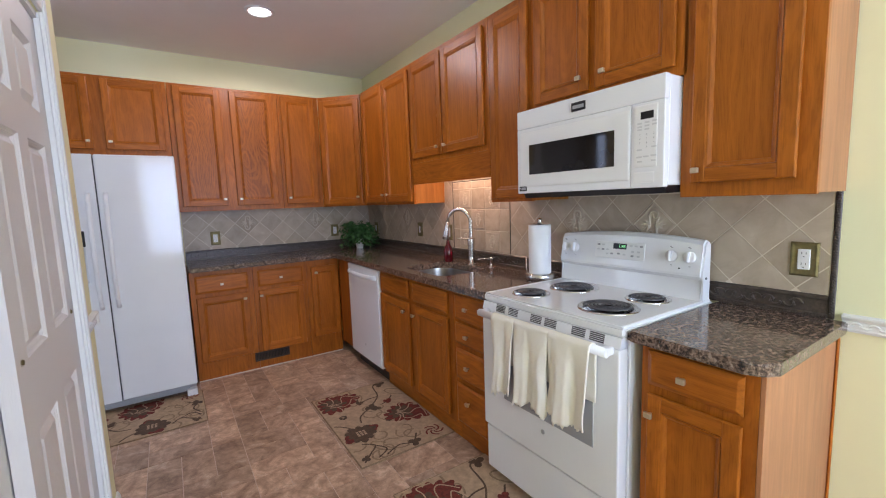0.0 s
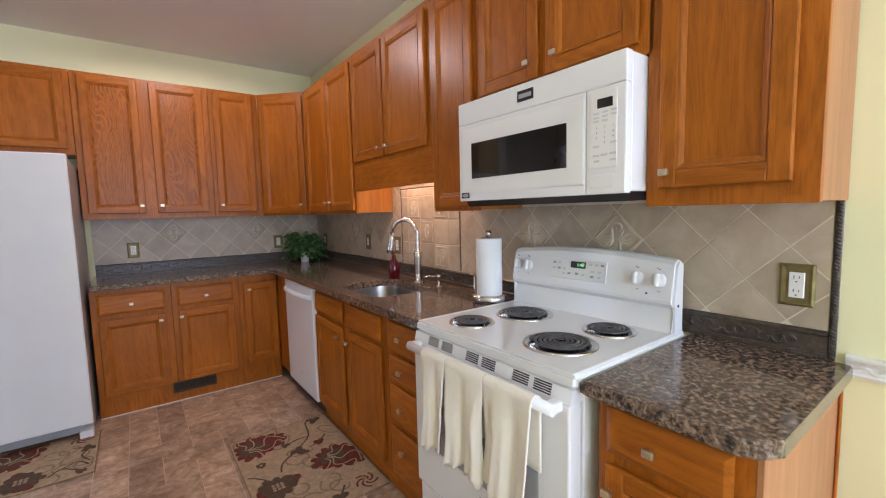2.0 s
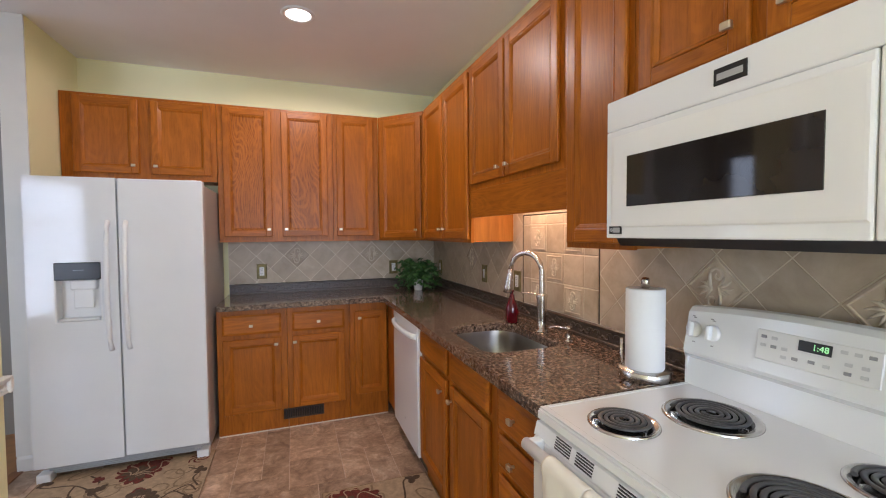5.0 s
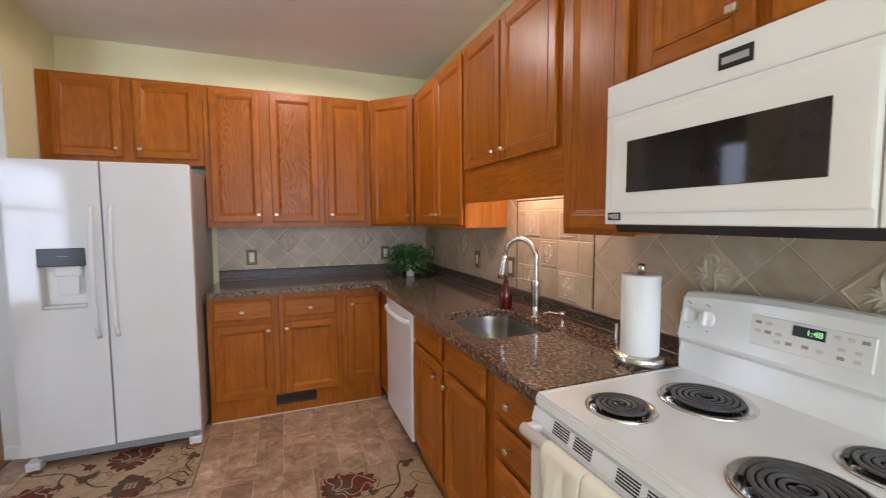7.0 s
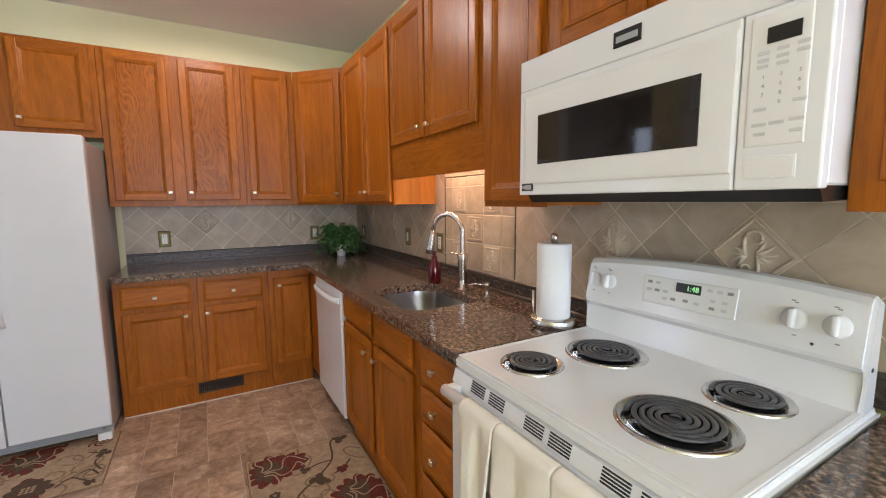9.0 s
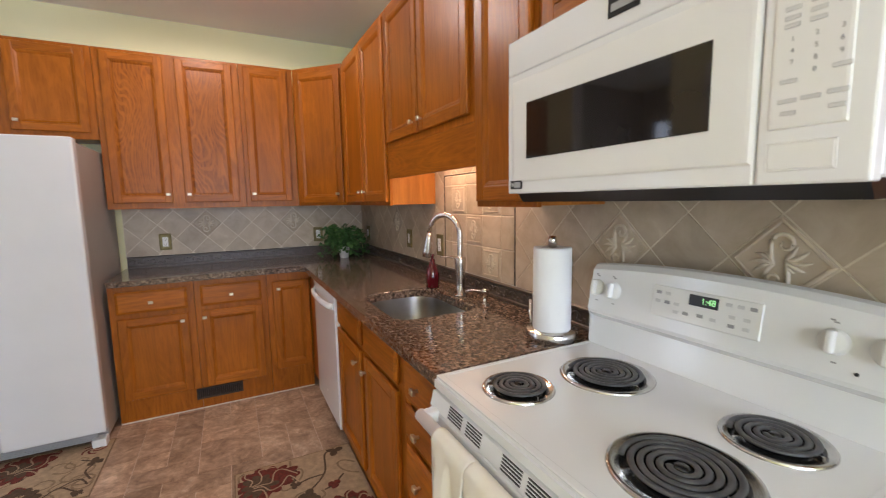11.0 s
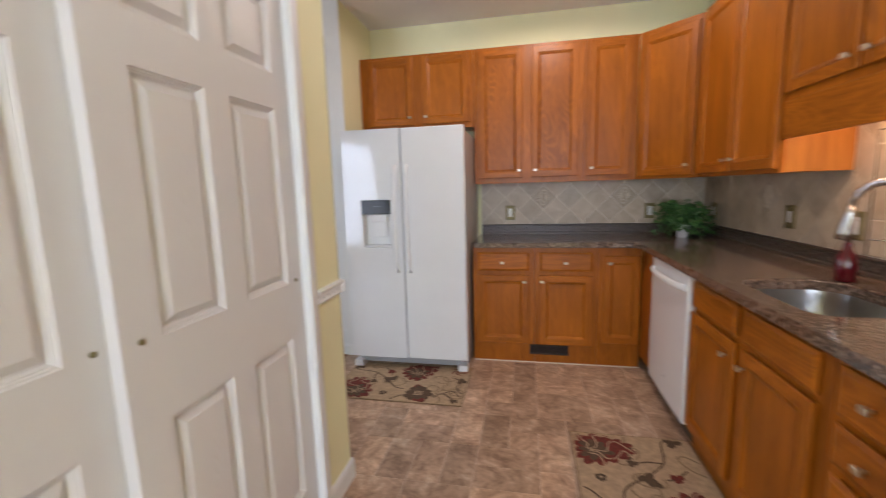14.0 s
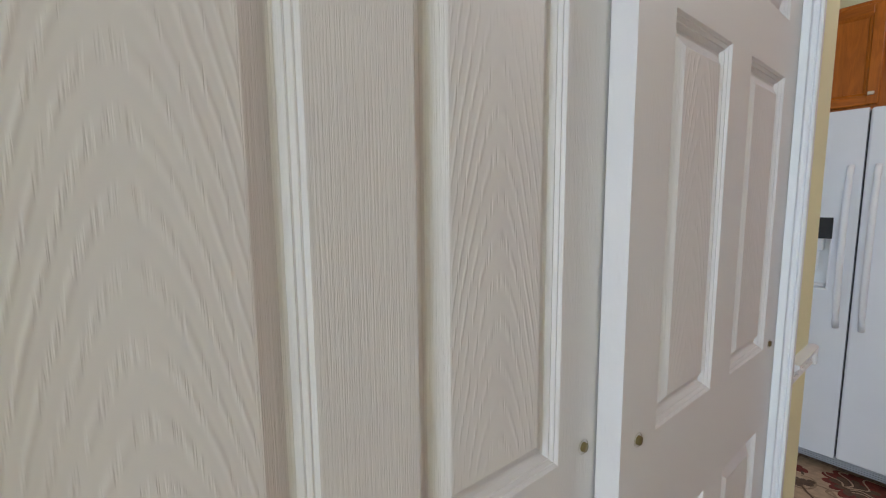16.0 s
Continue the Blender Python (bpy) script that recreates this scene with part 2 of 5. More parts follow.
m = Mat("stone_vinyl", rough=0.42, spec=0.4)
v = m.mapped(rnd=True)
a, b2 = m.noise(v, 7, 6, 0.66, 1.2), m.noise(v, 38, 5, 0.65, 0.4)
oi = m.t.nodes.new("ShaderNodeObjectInfo")
f1 = m.ramp(a, [(0.28, (0.25, 0.145, 0.088)), (0.43, (0.41, 0.262, 0.168)), (0.56, (0.56, 0.375, 0.250)), (0.68, (0.70, 0.52, 0.375))])
f2 = m.ramp(oi.outputs["Random"], [(0.0, (0.74, 0.73, 0.72)), (0.5, (0.97, 0.96, 0.95)), (1.0, (1.16, 1.15, 1.13))])
f3 = m.ramp(b2, [(0.35, (0.72, 0.70, 0.68)), (0.6, (1.05, 1.05, 1.05))])
m.color(m.mix(0.9, m.mix(1.0, f1, f2, "MULTIPLY"), f3, "MULTIPLY")).rough(b2, 0.34, 0.52).bump(b2, 0.0006, 0.4)
VINYL = m.m

m = Mat("moulded_door_paint", rough=0.42, spec=0.45)


def calc(op, a, b=None):
    n = m.t.nodes.new("ShaderNodeMath")
    n.operation = op
    for k, q in ((0, a), (1, b)):
        if q is None:
            continue
        if isinstance(q, (int, float)):
            n.inputs[k].default_value = q
        else:
            m.put(q, n.inputs[k])
    return n.outputs[0]


# pressed cathedral grain: arches one over the other about the middle of each panel
sx = m.t.nodes.new("ShaderNodeSeparateXYZ")
m.put(m.xyz, sx.inputs[0])
wob = calc("MULTIPLY", calc("SUBTRACT", m.noise(m.mapped((1, 1, 0.35)), 9, 3), 0.5), 0.011)
un = calc("ADD", calc("SUBTRACT", calc("PINGPONG", calc("ADD", sx.outputs[0], -0.0515), 0.154), 0.154), wob)
arch = calc("SQRT", calc("ADD", calc("MULTIPLY", un, un), 0.0022))
drift = calc("MULTIPLY", m.noise(m.mapped((1, 1, 0.5)), 12, 4), 0.028)
phase = calc("MULTIPLY", calc("ADD", calc("ADD", sx.outputs[2], drift), calc("MULTIPLY", arch, 6.0)), 140.0)
ridge = calc("POWER", calc("MULTIPLY", calc("ADD", calc("SINE", phase), 1.0), 0.5), 3.0)
brk = m.ramp(m.noise(m.mapped((2.5, 1, 0.12)), 60, 3), [(0.38, (0, 0, 0)), (0.52, (1, 1, 1))])
hgt = calc("MULTIPLY", ridge, brk)
m.color((0.74, 0.705, 0.675)).bump(hgt, 0.0009, 0.5)
MOULDED = m.m
m = Mat("moulded_stile_paint", rough=0.42, spec=0.45)
m.color((0.74, 0.705, 0.675)).bump(m.noise(m.mapped((3.2, 1, 0.05)), 190, 4, 0.65), 0.0011, 0.8)
STILE = m.m

m = Mat("terry_towel", rough=0.95)
a = m.noise(m.mapped(), 420, 3)
p = m.voronoi(m.mapped((1, 1, 1)), 38)
m.color(m.ramp(m.noise(m.mapped(), 12, 3), [(0.3, (0.92, 0.87, 0.74)), (0.7, (0.95, 0.91, 0.81))]))
m.bump(m.mix(0.4, a, p), 0.0040, 0.8)
TOWEL = m.m

m = Mat("ivy_leaf", rough=0.42)
oi = m.noise(m.mapped(), 25, 3)
m.color(m.ramp(oi, [(0.3, (0.028, 0.085, 0.022)), (0.6, (0.065, 0.17, 0.042)), (0.85, (0.14, 0.26, 0.08))]))
LEAF = m.m


# ---------------------------------------------------------------- mesh helpers
def box(bm, x0, x1, y0, y1, z0, z1, bev=0.0, seg=1, mi=0):
    """A box, its edges rounded by bev."""
    vs = [bm.verts.new((x, y, z)) for x in (x0, x1) for y in (y0, y1) for z in (z0, z1)]
    fs = [bm.faces.new([vs[i] for i in q]) for q in ((0, 1, 3, 2), (4, 6, 7, 5), (0, 4, 5, 1), (2, 3, 7, 6), (0, 2, 6, 4), (1, 5, 7, 3))]
    for f in fs:
        f.material_index = mi
    if bev:
        es = {e for f in fs for e in f.edges}
        bmesh.ops.bevel(bm, geom=list(es), offset=bev, segments=seg, affect="EDGES", profile=0.5)
    return fs


def lathe(bm, prof, seg=24, at=(0, 0, 0)):
    """A turned shape: prof lists (radius, height), closed at the axis where the radius is 0."""
    rings = []
    for r, z in prof:
        if r < 1e-6:
            rings.append([bm.verts.new((at[0], at[1], at[2] + z))])
        else:
            rings.append([bm.verts.new((at[0] + r * math.cos(2 * math.pi * i / seg), at[1] + r * math.sin(2 * math.pi * i / seg), at[2] + z)) for i in range(seg)])
    for a, b in zip(rings, rings[1:]):
        for i in range(seg):
            j = (i + 1) % seg
            q = [a[i % len(a)], a[j % len(a)], b[j % len(b)], b[i % len(b)]]
            u = list(dict.fromkeys(q))
            if len(u) > 2:
                bm.faces.new(u).smooth = True


def tube(bm, pts, r, seg=8, flat=1.0):
    """A round rod along pts; r is one radius or a list of them."""
    pts = [Vector(p) for p in pts]
    rs = r if isinstance(r, (list, tuple)) else [r] * len(pts)
    rings = []
    for i, p in enumerate(pts):
        d = (pts[min(i + 1, len(pts) - 1)] - pts[max(i - 1, 0)]).normalized()
        up = Vector((0, 0, 1)) if abs(d.z) < 0.95 else Vector((1, 0, 0))
        a = d.cross(up).normalized()
        b = a.cross(d)
        rings.append([bm.verts.new(p + a * rs[i] * math.cos(2 * math.pi * k / seg) + b * rs[i] * flat * math.sin(2 * math.pi * k / seg)) for k in range(seg)])
    for p, q in zip(rings, rings[1:]):
        for k in range(seg):
            bm.faces.new((p[k], p[(k + 1) % seg], q[(k + 1) % seg], q[k])).smooth = True
    bm.faces.new(rings[0][::-1]), bm.faces.new(rings[-1])


def prism(bm, poly, axis, lo, hi):
    """poly (list of 2D points) pushed from lo to hi along the axis x, y or z."""
    def at(p, d):
        return {"x": (d, p[0], p[1]), "y": (p[0], d, p[1]), "z": (p[0], p[1], d)}[axis]
    a, b = [bm.verts.new(at(p, lo)) for p in poly], [bm.verts.new(at(p, hi)) for p in poly]
    n = len(poly)
    fs = [bm.faces.new(a[::-1]), bm.faces.new(b)]
    fs += [bm.faces.new((a[i], a[(i + 1) % n], b[(i + 1) % n], b[i])) for i in range(n)]
    return fs


def nest(bm, x0, x1, z0, z1, prof, mi=0, mi_in=None):
    """Nested rectangles facing -y: prof lists (inset, y); the last one is closed."""
    prev = None
    for k, (ins, y) in enumerate(prof):
        c = [bm.verts.new(p) for p in ((x0 + ins, y, z0 + ins), (x1 - ins, y, z0 + ins), (x1 - ins, y, z1 - ins), (x0 + ins, y, z1 - ins))]
        if prev:
            for i in range(4):
                bm.faces.new((prev[i], prev[(i + 1) % 4], c[(i + 1) % 4], c[i])).material_index = mi
        prev = c
    bm.faces.new(prev).material_index = mi if mi_in is None else mi_in


def part(name, bm, mat, parent=None, label="", m=None):
    """Links a bmesh as one mesh object, under parent if there is one."""
    bmesh.ops.recalc_face_normals(bm, faces=bm.faces)
    me = bpy.data.meshes.new(name)
    bm.to_mesh(me)
    bm.free()
    for k in (mat if isinstance(mat, (list, tuple)) else [mat]):
        me.materials.append(k)
    ob = new(name, me)
    if parent:
        ob.parent = parent
    if m:
        ob.matrix_basis = m
    if label:
        ob["label"] = label
    return ob


def made(fn, *a, **k):
    bm = bmesh.new()
    fn(bm, *a, **k)
    return bm


def thing(name, m, label, category, group=""):
    return tagged(_at(new(name), m), label, category, group)


def _at(ob, m):
    ob.matrix_basis = m
    return ob


def setting(name, bm, mat, label):
    return tagged(part(name, bm, mat), label, kind="structure")


# ---------------------------------------------------------------- the room
H = 2.685
LX, CX, END, JAMB, BACK = -2.71, -2.17, -2.003, -0.62, -7.0

bm = bmesh.new()
box(bm, -2.83, 0.12, BACK - 0.12, 0.12, -0.1, -0.002)
floor = setting("floor", bm, VINYL_JOINT, "brown stone-look vinyl floor in mixed tile sizes")
setting("hall_floor", made(box, -4.5, -2.83, -6.72, 0.12, -0.1, -0.001), WOODFLOOR, "brown oak board floor of the hall")
setting("threshold", made(box, -2.86, -2.80, END, JAMB, -0.02, 0.006, 0.003), DOORWOOD, "brown wooden threshold strip at the hall opening")
setting("ceiling", made(box, -4.5, 0.12, BACK - 0.12, 0.12, H, H + 0.1), CEIL, "flat off-white painted ceiling")
wall_east = setting("wall_east", made(box, 0.002, 0.14, BACK, 0.12, 0, H), WALL, "pale yellow painted wall behind the range")
wall_north = setting("wall_north", made(box, -2.83, 0.002, 0.002, 0.14, 0, H), WALL, "pale yellow painted wall behind the far cabinets")
setting("wall_west", made(box, -2.83, LX, JAMB, 0.002, 0, H), WALL, "pale yellow painted wall end beside the refrigerator")
bm = bmesh.new()
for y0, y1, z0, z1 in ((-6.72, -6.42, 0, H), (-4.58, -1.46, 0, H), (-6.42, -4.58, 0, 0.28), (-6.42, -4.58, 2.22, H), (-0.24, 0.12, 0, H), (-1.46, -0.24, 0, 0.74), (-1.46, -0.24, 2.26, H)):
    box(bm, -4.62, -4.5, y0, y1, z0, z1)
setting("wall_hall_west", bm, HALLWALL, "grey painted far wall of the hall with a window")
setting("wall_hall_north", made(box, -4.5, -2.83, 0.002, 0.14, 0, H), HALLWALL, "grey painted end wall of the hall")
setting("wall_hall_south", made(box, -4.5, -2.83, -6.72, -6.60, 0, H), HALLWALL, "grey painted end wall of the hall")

# closet wall with the opening for the sliding doors
bm = bmesh.new()
box(bm, -2.29, CX, -2.249, END, 0, H)
box(bm, -2.29, CX, -3.70, -2.249, 2.06, H)
box(bm, -2.29, CX, BACK, -3.70, 0, H)
box(bm, -2.83, -2.29, END - 0.11, END, 0, H)
box(bm, -2.83, -2.74, BACK, END - 0.11, 0, H)
setting("wall_closet", bm, WALL, "pale yellow painted closet wall with a chair rail")

# wall with two windows behind the walk
bm = bmesh.new()
for x0, x1, z0, z1 in ((-2.83, 0.002, 0, 0.58), (-2.83, 0.002, 2.34, H), (-1.28, -1.02, 0.58, 2.34), (-0.08, 0.002, 0.58, 2.34)):
    box(bm, x0, x1, BACK - 0.12, BACK, z0, z1)
setting("wall_south", bm, WALL, "pale yellow painted wall with two windows")


def window(name, x0, x1):
    w = tagged(_at(new(name), pose(0, 0, 0)), "white framed window in the wall", kind="structure")
    bm = bmesh.new()
    for a, b, c, d in ((x0, x0 + 0.06, 0.58, 2.34), (x1 - 0.06, x1, 0.58, 2.34), (x0, x1, 0.58, 0.64), (x0, x1, 2.28, 2.34), (x0, x1, 1.43, 1.48)):
        box(bm, a, b, BACK - 0.06, BACK - 0.02, c, d)
    part("window_frame", bm, TRIM, w)


window("window_1", -2.83, -1.28)
window("window_2", -1.02, -0.08)
tall_window = tagged(_at(new("window_4"), pose(0, 0, 0)), "tall white framed window at the end of the hall", kind="structure")
bm = bmesh.new()
for y0, y1, z0, z1 in ((-6.42, -6.36, 0.28, 2.22), (-4.64, -4.58, 0.28, 2.22), (-6.36, -4.64, 0.28, 0.34), (-6.36, -4.64, 2.16, 2.22), (-6.36, -4.64, 1.56, 1.62), (-5.53, -5.47, 0.34, 1.56)):
    box(bm, -4.55, -4.51, y0, y1, z0, z1)
part("window_frame", bm, TRIM, tall_window)
hall_window = tagged(_at(new("window_3"), pose(0, 0, 0)), "white framed hall window with raised white blinds", kind="structure")
bm = bmesh.new()
for y0, y1, z0, z1 in ((-1.46, -1.40, 0.74, 2.26), (-0.30, -0.24, 0.74, 2.26), (-1.40, -0.30, 0.74, 0.80), (-1.40, -0.30, 2.20, 2.26), (-1.40, -0.30, 1.48, 1.53)):
    box(bm, -4.55, -4.51, y0, y1, z0, z1)
part("window_frame", bm, TRIM, hall_window)
part("head_rail", made(box, -4.50, -4.46, -1.42, -0.28, 2.20, 2.25, 0.004), TRIM, hall_window)
for k in range(24):
    part("blind_slat", made(box, -0.024, 0.024, -0.56, 0.56, -0.0012, 0.0012), TRIM, hall_window, "", pose(-4.48, -0.85, 2.17 - k * 0.055, 0, 12))


# trim -------------------------------------------------------------
RAIL = [(0, 0.882), (-0.010, 0.884), (-0.014, 0.892), (-0.010, 0.897), (-0.010, 0.920), (-0.018, 0.926), (-0.024, 0.934), (-0.024, 0.940), (0, 0.942)]


def scroll_leaf(bm, x, z, s, face, side):
    """One leaf scroll, as a small rounded ridge; face maps (u, v, out) to the wall."""
    pts = [face(x + s * (0.030 * k / 8 - 0.015), z + side * s * 0.007 * math.sin(math.pi * k / 8), 0.0005) for k in range(9)]
    tube(bm, pts, [0.0012 + 0.0034 * math.sin(math.pi * k / 8) for k in range(9)], 6)


def chair_rail(name, axis_x, face_dir, y0, y1):
    prof = [(axis_x + face_dir * -u, w) for u, w in RAIL]
    ob = tagged(_at(new(name), pose(0, 0, 0)), "white moulded chair rail with a carved leaf band", kind="structure")
    bm = bmesh.new()
    a, b = [bm.verts.new((x, y0, z)) for x, z in prof], [bm.verts.new((x, y1, z)) for x, z in prof]
    n = len(prof)
    for i in range(n):
        bm.faces.new((a[i], a[(i + 1) % n], b[(i + 1) % n], b[i]))
    bm.faces.new(a), bm.faces.new(b)
    part("moulding", bm, TRIM, ob)
    bm = bmesh.new()
    yy, k = min(y0, y1) + 0.02, 0
    while yy < max(y0, y1) - 0.015:
        scroll_leaf(bm, yy, 0.9085, 1.0, lambda u, v, o: (axis_x + face_dir * (0.010 + o), u, v), 1 if k % 2 else -1)
        yy, k = yy + 0.021, k + 1
    part("leaf_band", bm, TRIM, ob)
    return ob


chair_rail("chair_rail_1", 0.002, -1, -5.2, -3.905)
chair_rail("chair_rail_2", CX, 1, -2.215, END + 0.0)
setting("chair_rail_3", made(box, -2.29, CX + 0.02, END, END + 0.02, 0.884, 0.94, 0.004), TRIM, "white chair rail return at the wall end")

BASE = [(0, 0.001), (0.014, 0.001), (0.014, 0.075), (0.009, 0.088), (0.005, 0.095), (0, 0.095)]
setting("baseboard_1", made(prism, [(CX + u, w) for u, w in BASE], "y", -2.215, END + 0.012), TRIM, "white moulded baseboard at the closet wall end")
setting("baseboard_2", made(prism, [(JAMB - u, w) for u, w in BASE], "x", -2.83, LX + 0.012), TRIM, "white baseboard at the wall end beside the refrigerator")
setting("baseboard_3", made(prism, [(END + u, w) for u, w in BASE], "x", -2.83, CX), TRIM, "white baseboard round the closet end")
setting("baseboard_4", made(prism, [(0.002 - u, w) for u, w in BASE], "y", BACK, -3.885), TRIM, "white baseboard under the chair rail")
setting("jamb_facing", made(box, -2.832, LX - 0.002, JAMB - 0.012, JAMB - 0.001, 0.095, H - 0.001), TRIM, "white painted wall end beside the refrigerator")

# closet casing and jambs
bm = bmesh.new()
for y0, y1 in ((-2.276, -2.216), (-3.758, -3.70)):
    box(bm, CX, CX + 0.014, y0, y1, 0, 2.118, 0.004)
    box(bm, CX + 0.013, CX + 0.021, y0 + 0.035 * (y0 < -3), y0 + 0.023 + 0.035 * (y0 < -3), 0, 2.118, 0.003)
box(bm, CX, CX + 0.014, -3.70, -2.276, 2.06, 2.118, 0.004)
setting("trim", bm, TRIM, "white moulded casing round the closet doors")
bm = bmesh.new()
box(bm, -2.29, CX, -3.6995, -3.68, 0, 2.06)
box(bm, -2.1855, CX - 0.0005, -2.272, -2.2495, 0, 2.06)
box(bm, -2.29, -2.175, -3.68, -2.2505, 2.04, 2.0595)
setting("trim_jamb", bm, TRIM, "white closet door jambs")


# ---------------------------------------------------------------- closet doors
def panel_door(m, label, pulls):
    """Six-panel moulded sliding door, front towards local -y, origin at its lower left front corner."""
    W, T, HT = 0.727, 0.035, 2.02
    d = thing("closet_door", m, label, "door", "sliding closet doors")
    cols, rows = ((0.099, 0.312), (0.405, 0.622)), ((0.19, 0.797), (0.990, 1.582), (1.691, 1.920))
    bm = bmesh.new()
    xs, zs = [0, cols[0][0], cols[0][1], cols[1][0], cols[1][1], W], [0, rows[0][0], rows[0][1], rows[1][0], rows[1][1], rows[2][0], rows[2][1], HT]
    vs = {}

    def vert(x, y, z):
        k = (round(x, 4), round(y, 4), round(z, 4))
        if k not in vs:
            vs[k] = bm.verts.new((x, y, z))
        return vs[k]
    for i in range(5):
        for j in range(7):
            if not (i in (1, 3) and j in (1, 3, 5)):
                bm.faces.new([vert(x, 0, z) for x, z in ((xs[i], zs[j]), (xs[i + 1], zs[j]), (xs[i + 1], zs[j + 1]), (xs[i], zs[j + 1]))])
    for q in (((0, 0), (0, HT)), ((0, HT), (W, HT)), ((W, HT), (W, 0)), ((W, 0), (0, 0))):
        (xa, za), (xb, zb) = q
        bm.faces.new([bm.verts.new(p) for p in ((xa, 0, za), (xb, 0, zb), (xb, T, zb), (xa, T, za))])
    bm.faces.new([bm.verts.new(p) for p in ((0, T, 0), (W, T, 0), (W, T, HT), (0, T, HT))])
    part("slab", bm, STILE, d)
    for x0, x1 in cols:
        for z0, z1 in rows:
            bm = bmesh.new()
            nest(bm, x0, x1, z0, z1, [(0, 0), (0.0015, 0.0002), (0.0045, 0.0042), (0.0065, 0.0042), (0.0095, 0.0086), (0.0115, 0.0086), (0.0155, 0.0150), (0.018, 0.0158), (0.021, 0.0158), (0.041, 0.0032), (0.043, 0.0030)], 0, 1)
            part("panel", bm, [STILE, MOULDED], d)
    for x in pulls:
        bm = bmesh.new()
        lathe(bm, [(0, 0.004), (0.0062, 0.004), (0.0066, -0.001), (0.0100, -0.002), (0.0105, 0.0)], 20)
        part("finger_pull", bm, BRONZE, d, "small recessed brass finger pull", pose(x, -0.0005, 0.996, 90))
    return d


panel_door(pose(-2.187, -2.978, 0.012, 0, 0, 90), "off-white six-panel sliding closet door on the front track", (0.047, 0.664))
panel_door(pose(-2.226, -3.680, 0.012, 0, 0, 90), "off-white six-panel sliding closet door with embossed wood grain", (0.047, 0.676))


# ---------------------------------------------------------------- cabinets
def knob(parent, x, z, y=0.0):
    """Square nickel knob on a short stem."""
    bm = bmesh.new()
    box(bm, -0.0045, 0.0045, -0.014, 0, -0.0045, 0.0045, 0.001)
    box(bm, -0.013, 0.013, -0.026, -0.013, -0.0095, 0.0095, 0.003, 2)
    part("knob", bm, NICKEL, parent, "square satin nickel knob", pose(x, y, z))


def door_leaf(parent, x0, x1, z0, z1, kx=None, kz=None, name="door", y=0.0, flat=False, field=None):
    """Framed oak door with a sunk flat panel, or a plain drawer front with an eased edge; its front is 19 mm proud."""
    bm = bmesh.new()
    w, h, T, S = x1 - x0, z1 - z0, 0.020, 0.050
    edge = [(0.005, 0), (0.004, -0.004), (0, -0.010), (0, -T + 0.005), (0.0015, -T + 0.002), (0.005, -T)]
    if flat:
        nest(bm, 0, w, 0, h, [(0.006, 0), (0.004, -0.004), (0, -0.008), (0, -0.012), (0.003, -0.014), (0.014, -T + 0.0005), (0.017, -T)])
        ob = part(name, bm, OAK_H, parent, "", pose(x0, y, z0))
    else:
        nest(bm, S, w - S, S, h - S, [(0, -0.002), (0, -T + 0.0008), (0.0025, -T + 0.002), (0.005, -T + 0.0022), (0.014, -T + 0.0085), (0.0155, -T + 0.0115), (0.018, -T + 0.0115)])
        ob = part(name, bm, field or OAK_PANEL, parent, "", pose(x0, y, z0))
        for a, b in ((0, S), (w - S, w)):
            bm = bmesh.new()
            nest(bm, a, b, 0, h, edge)
            part("stile", bm, OAK_V, ob)
        for c, d in ((0, S), (h - S, h)):
            bm = bmesh.new()
            nest(bm, S - 0.004, w - S + 0.004, c, d, [(i, q + 0.0004) for i, q in edge])
            part("rail", bm, OAK_H, ob)
    if kx is not None:
        knob(ob, kx - x0, kz - z0, -T)
    return ob


def cabinet(name, m, w, h, depth, label, doors, drawers=(), box_h=None, group="", field=None, side=None):
    """An oak cabinet, origin at the lower left of its face, front towards local -y. doors and drawers: (x0, x1, z0, z1, knob x, knob z)."""
    c = thing(name, m, label, "cabinet", group)
    bm = bmesh.new()
    box(bm, 0, w, 0.0, 0.019, 0, h, 0.001)
    box(bm, 0.002, w - 0.002, 0.019, depth, 0.004, (box_h or h) - 0.002, 0, 1, 1)
    part("body", bm, [OAK_V, side or OAK_SIDE], c)
    for d in doors:
        door_leaf(c, *d, field=field)
    for d in drawers:
        door_leaf(c, *d, name="drawer", flat=True)
    return c


UG, BG = "wall cabinets", "base cabinets"
UB, UT = 1.345, 2.365
FX, FY = -0.285, -0.285


def up(y, w, z0, label, doors, z1=UT, name="wall_cabinet"):
    """Wall cabinet on the range wall with its left end at y."""
    return cabinet(name, pose(FX, y, z0, 0, 0, -90), w, z1 - z0, -FX - 0.003, label, doors, group=UG, side=OAK_SIDE if y < -3.5 else OAK_LIT_SIDE)


dt = UT - 0.035
up(-0.615, 0.915, UB, "tall honey oak wall cabinet with two closed doors", [(0.03, 0.462, 0.02, dt - UB, 0.425, 0.085), (0.475, 0.905, 0.02, dt - UB, 0.512, 0.085)])
sink_up = up(-1.533, 0.90, 1.645, "short honey oak wall cabinet over the sink", [(0.015, 0.425, 0.03, dt - 1.645, 0.385, 0.08), (0.44, 0.865, 0.03, dt - 1.645, 0.478, 0.08)])
v = bmesh.new()
box(v, 0.0, 0.90, 0.0, 0.019, -0.155, -0.0005, 0.001)
part("valance", v, OAK_H, sink_up, "plain oak valance hiding the lamp")
up(-2.436, 0.325, UB, "narrow honey oak wall cabinet beside the microwave", [(0.02, 0.31, 0.02, dt - UB)])
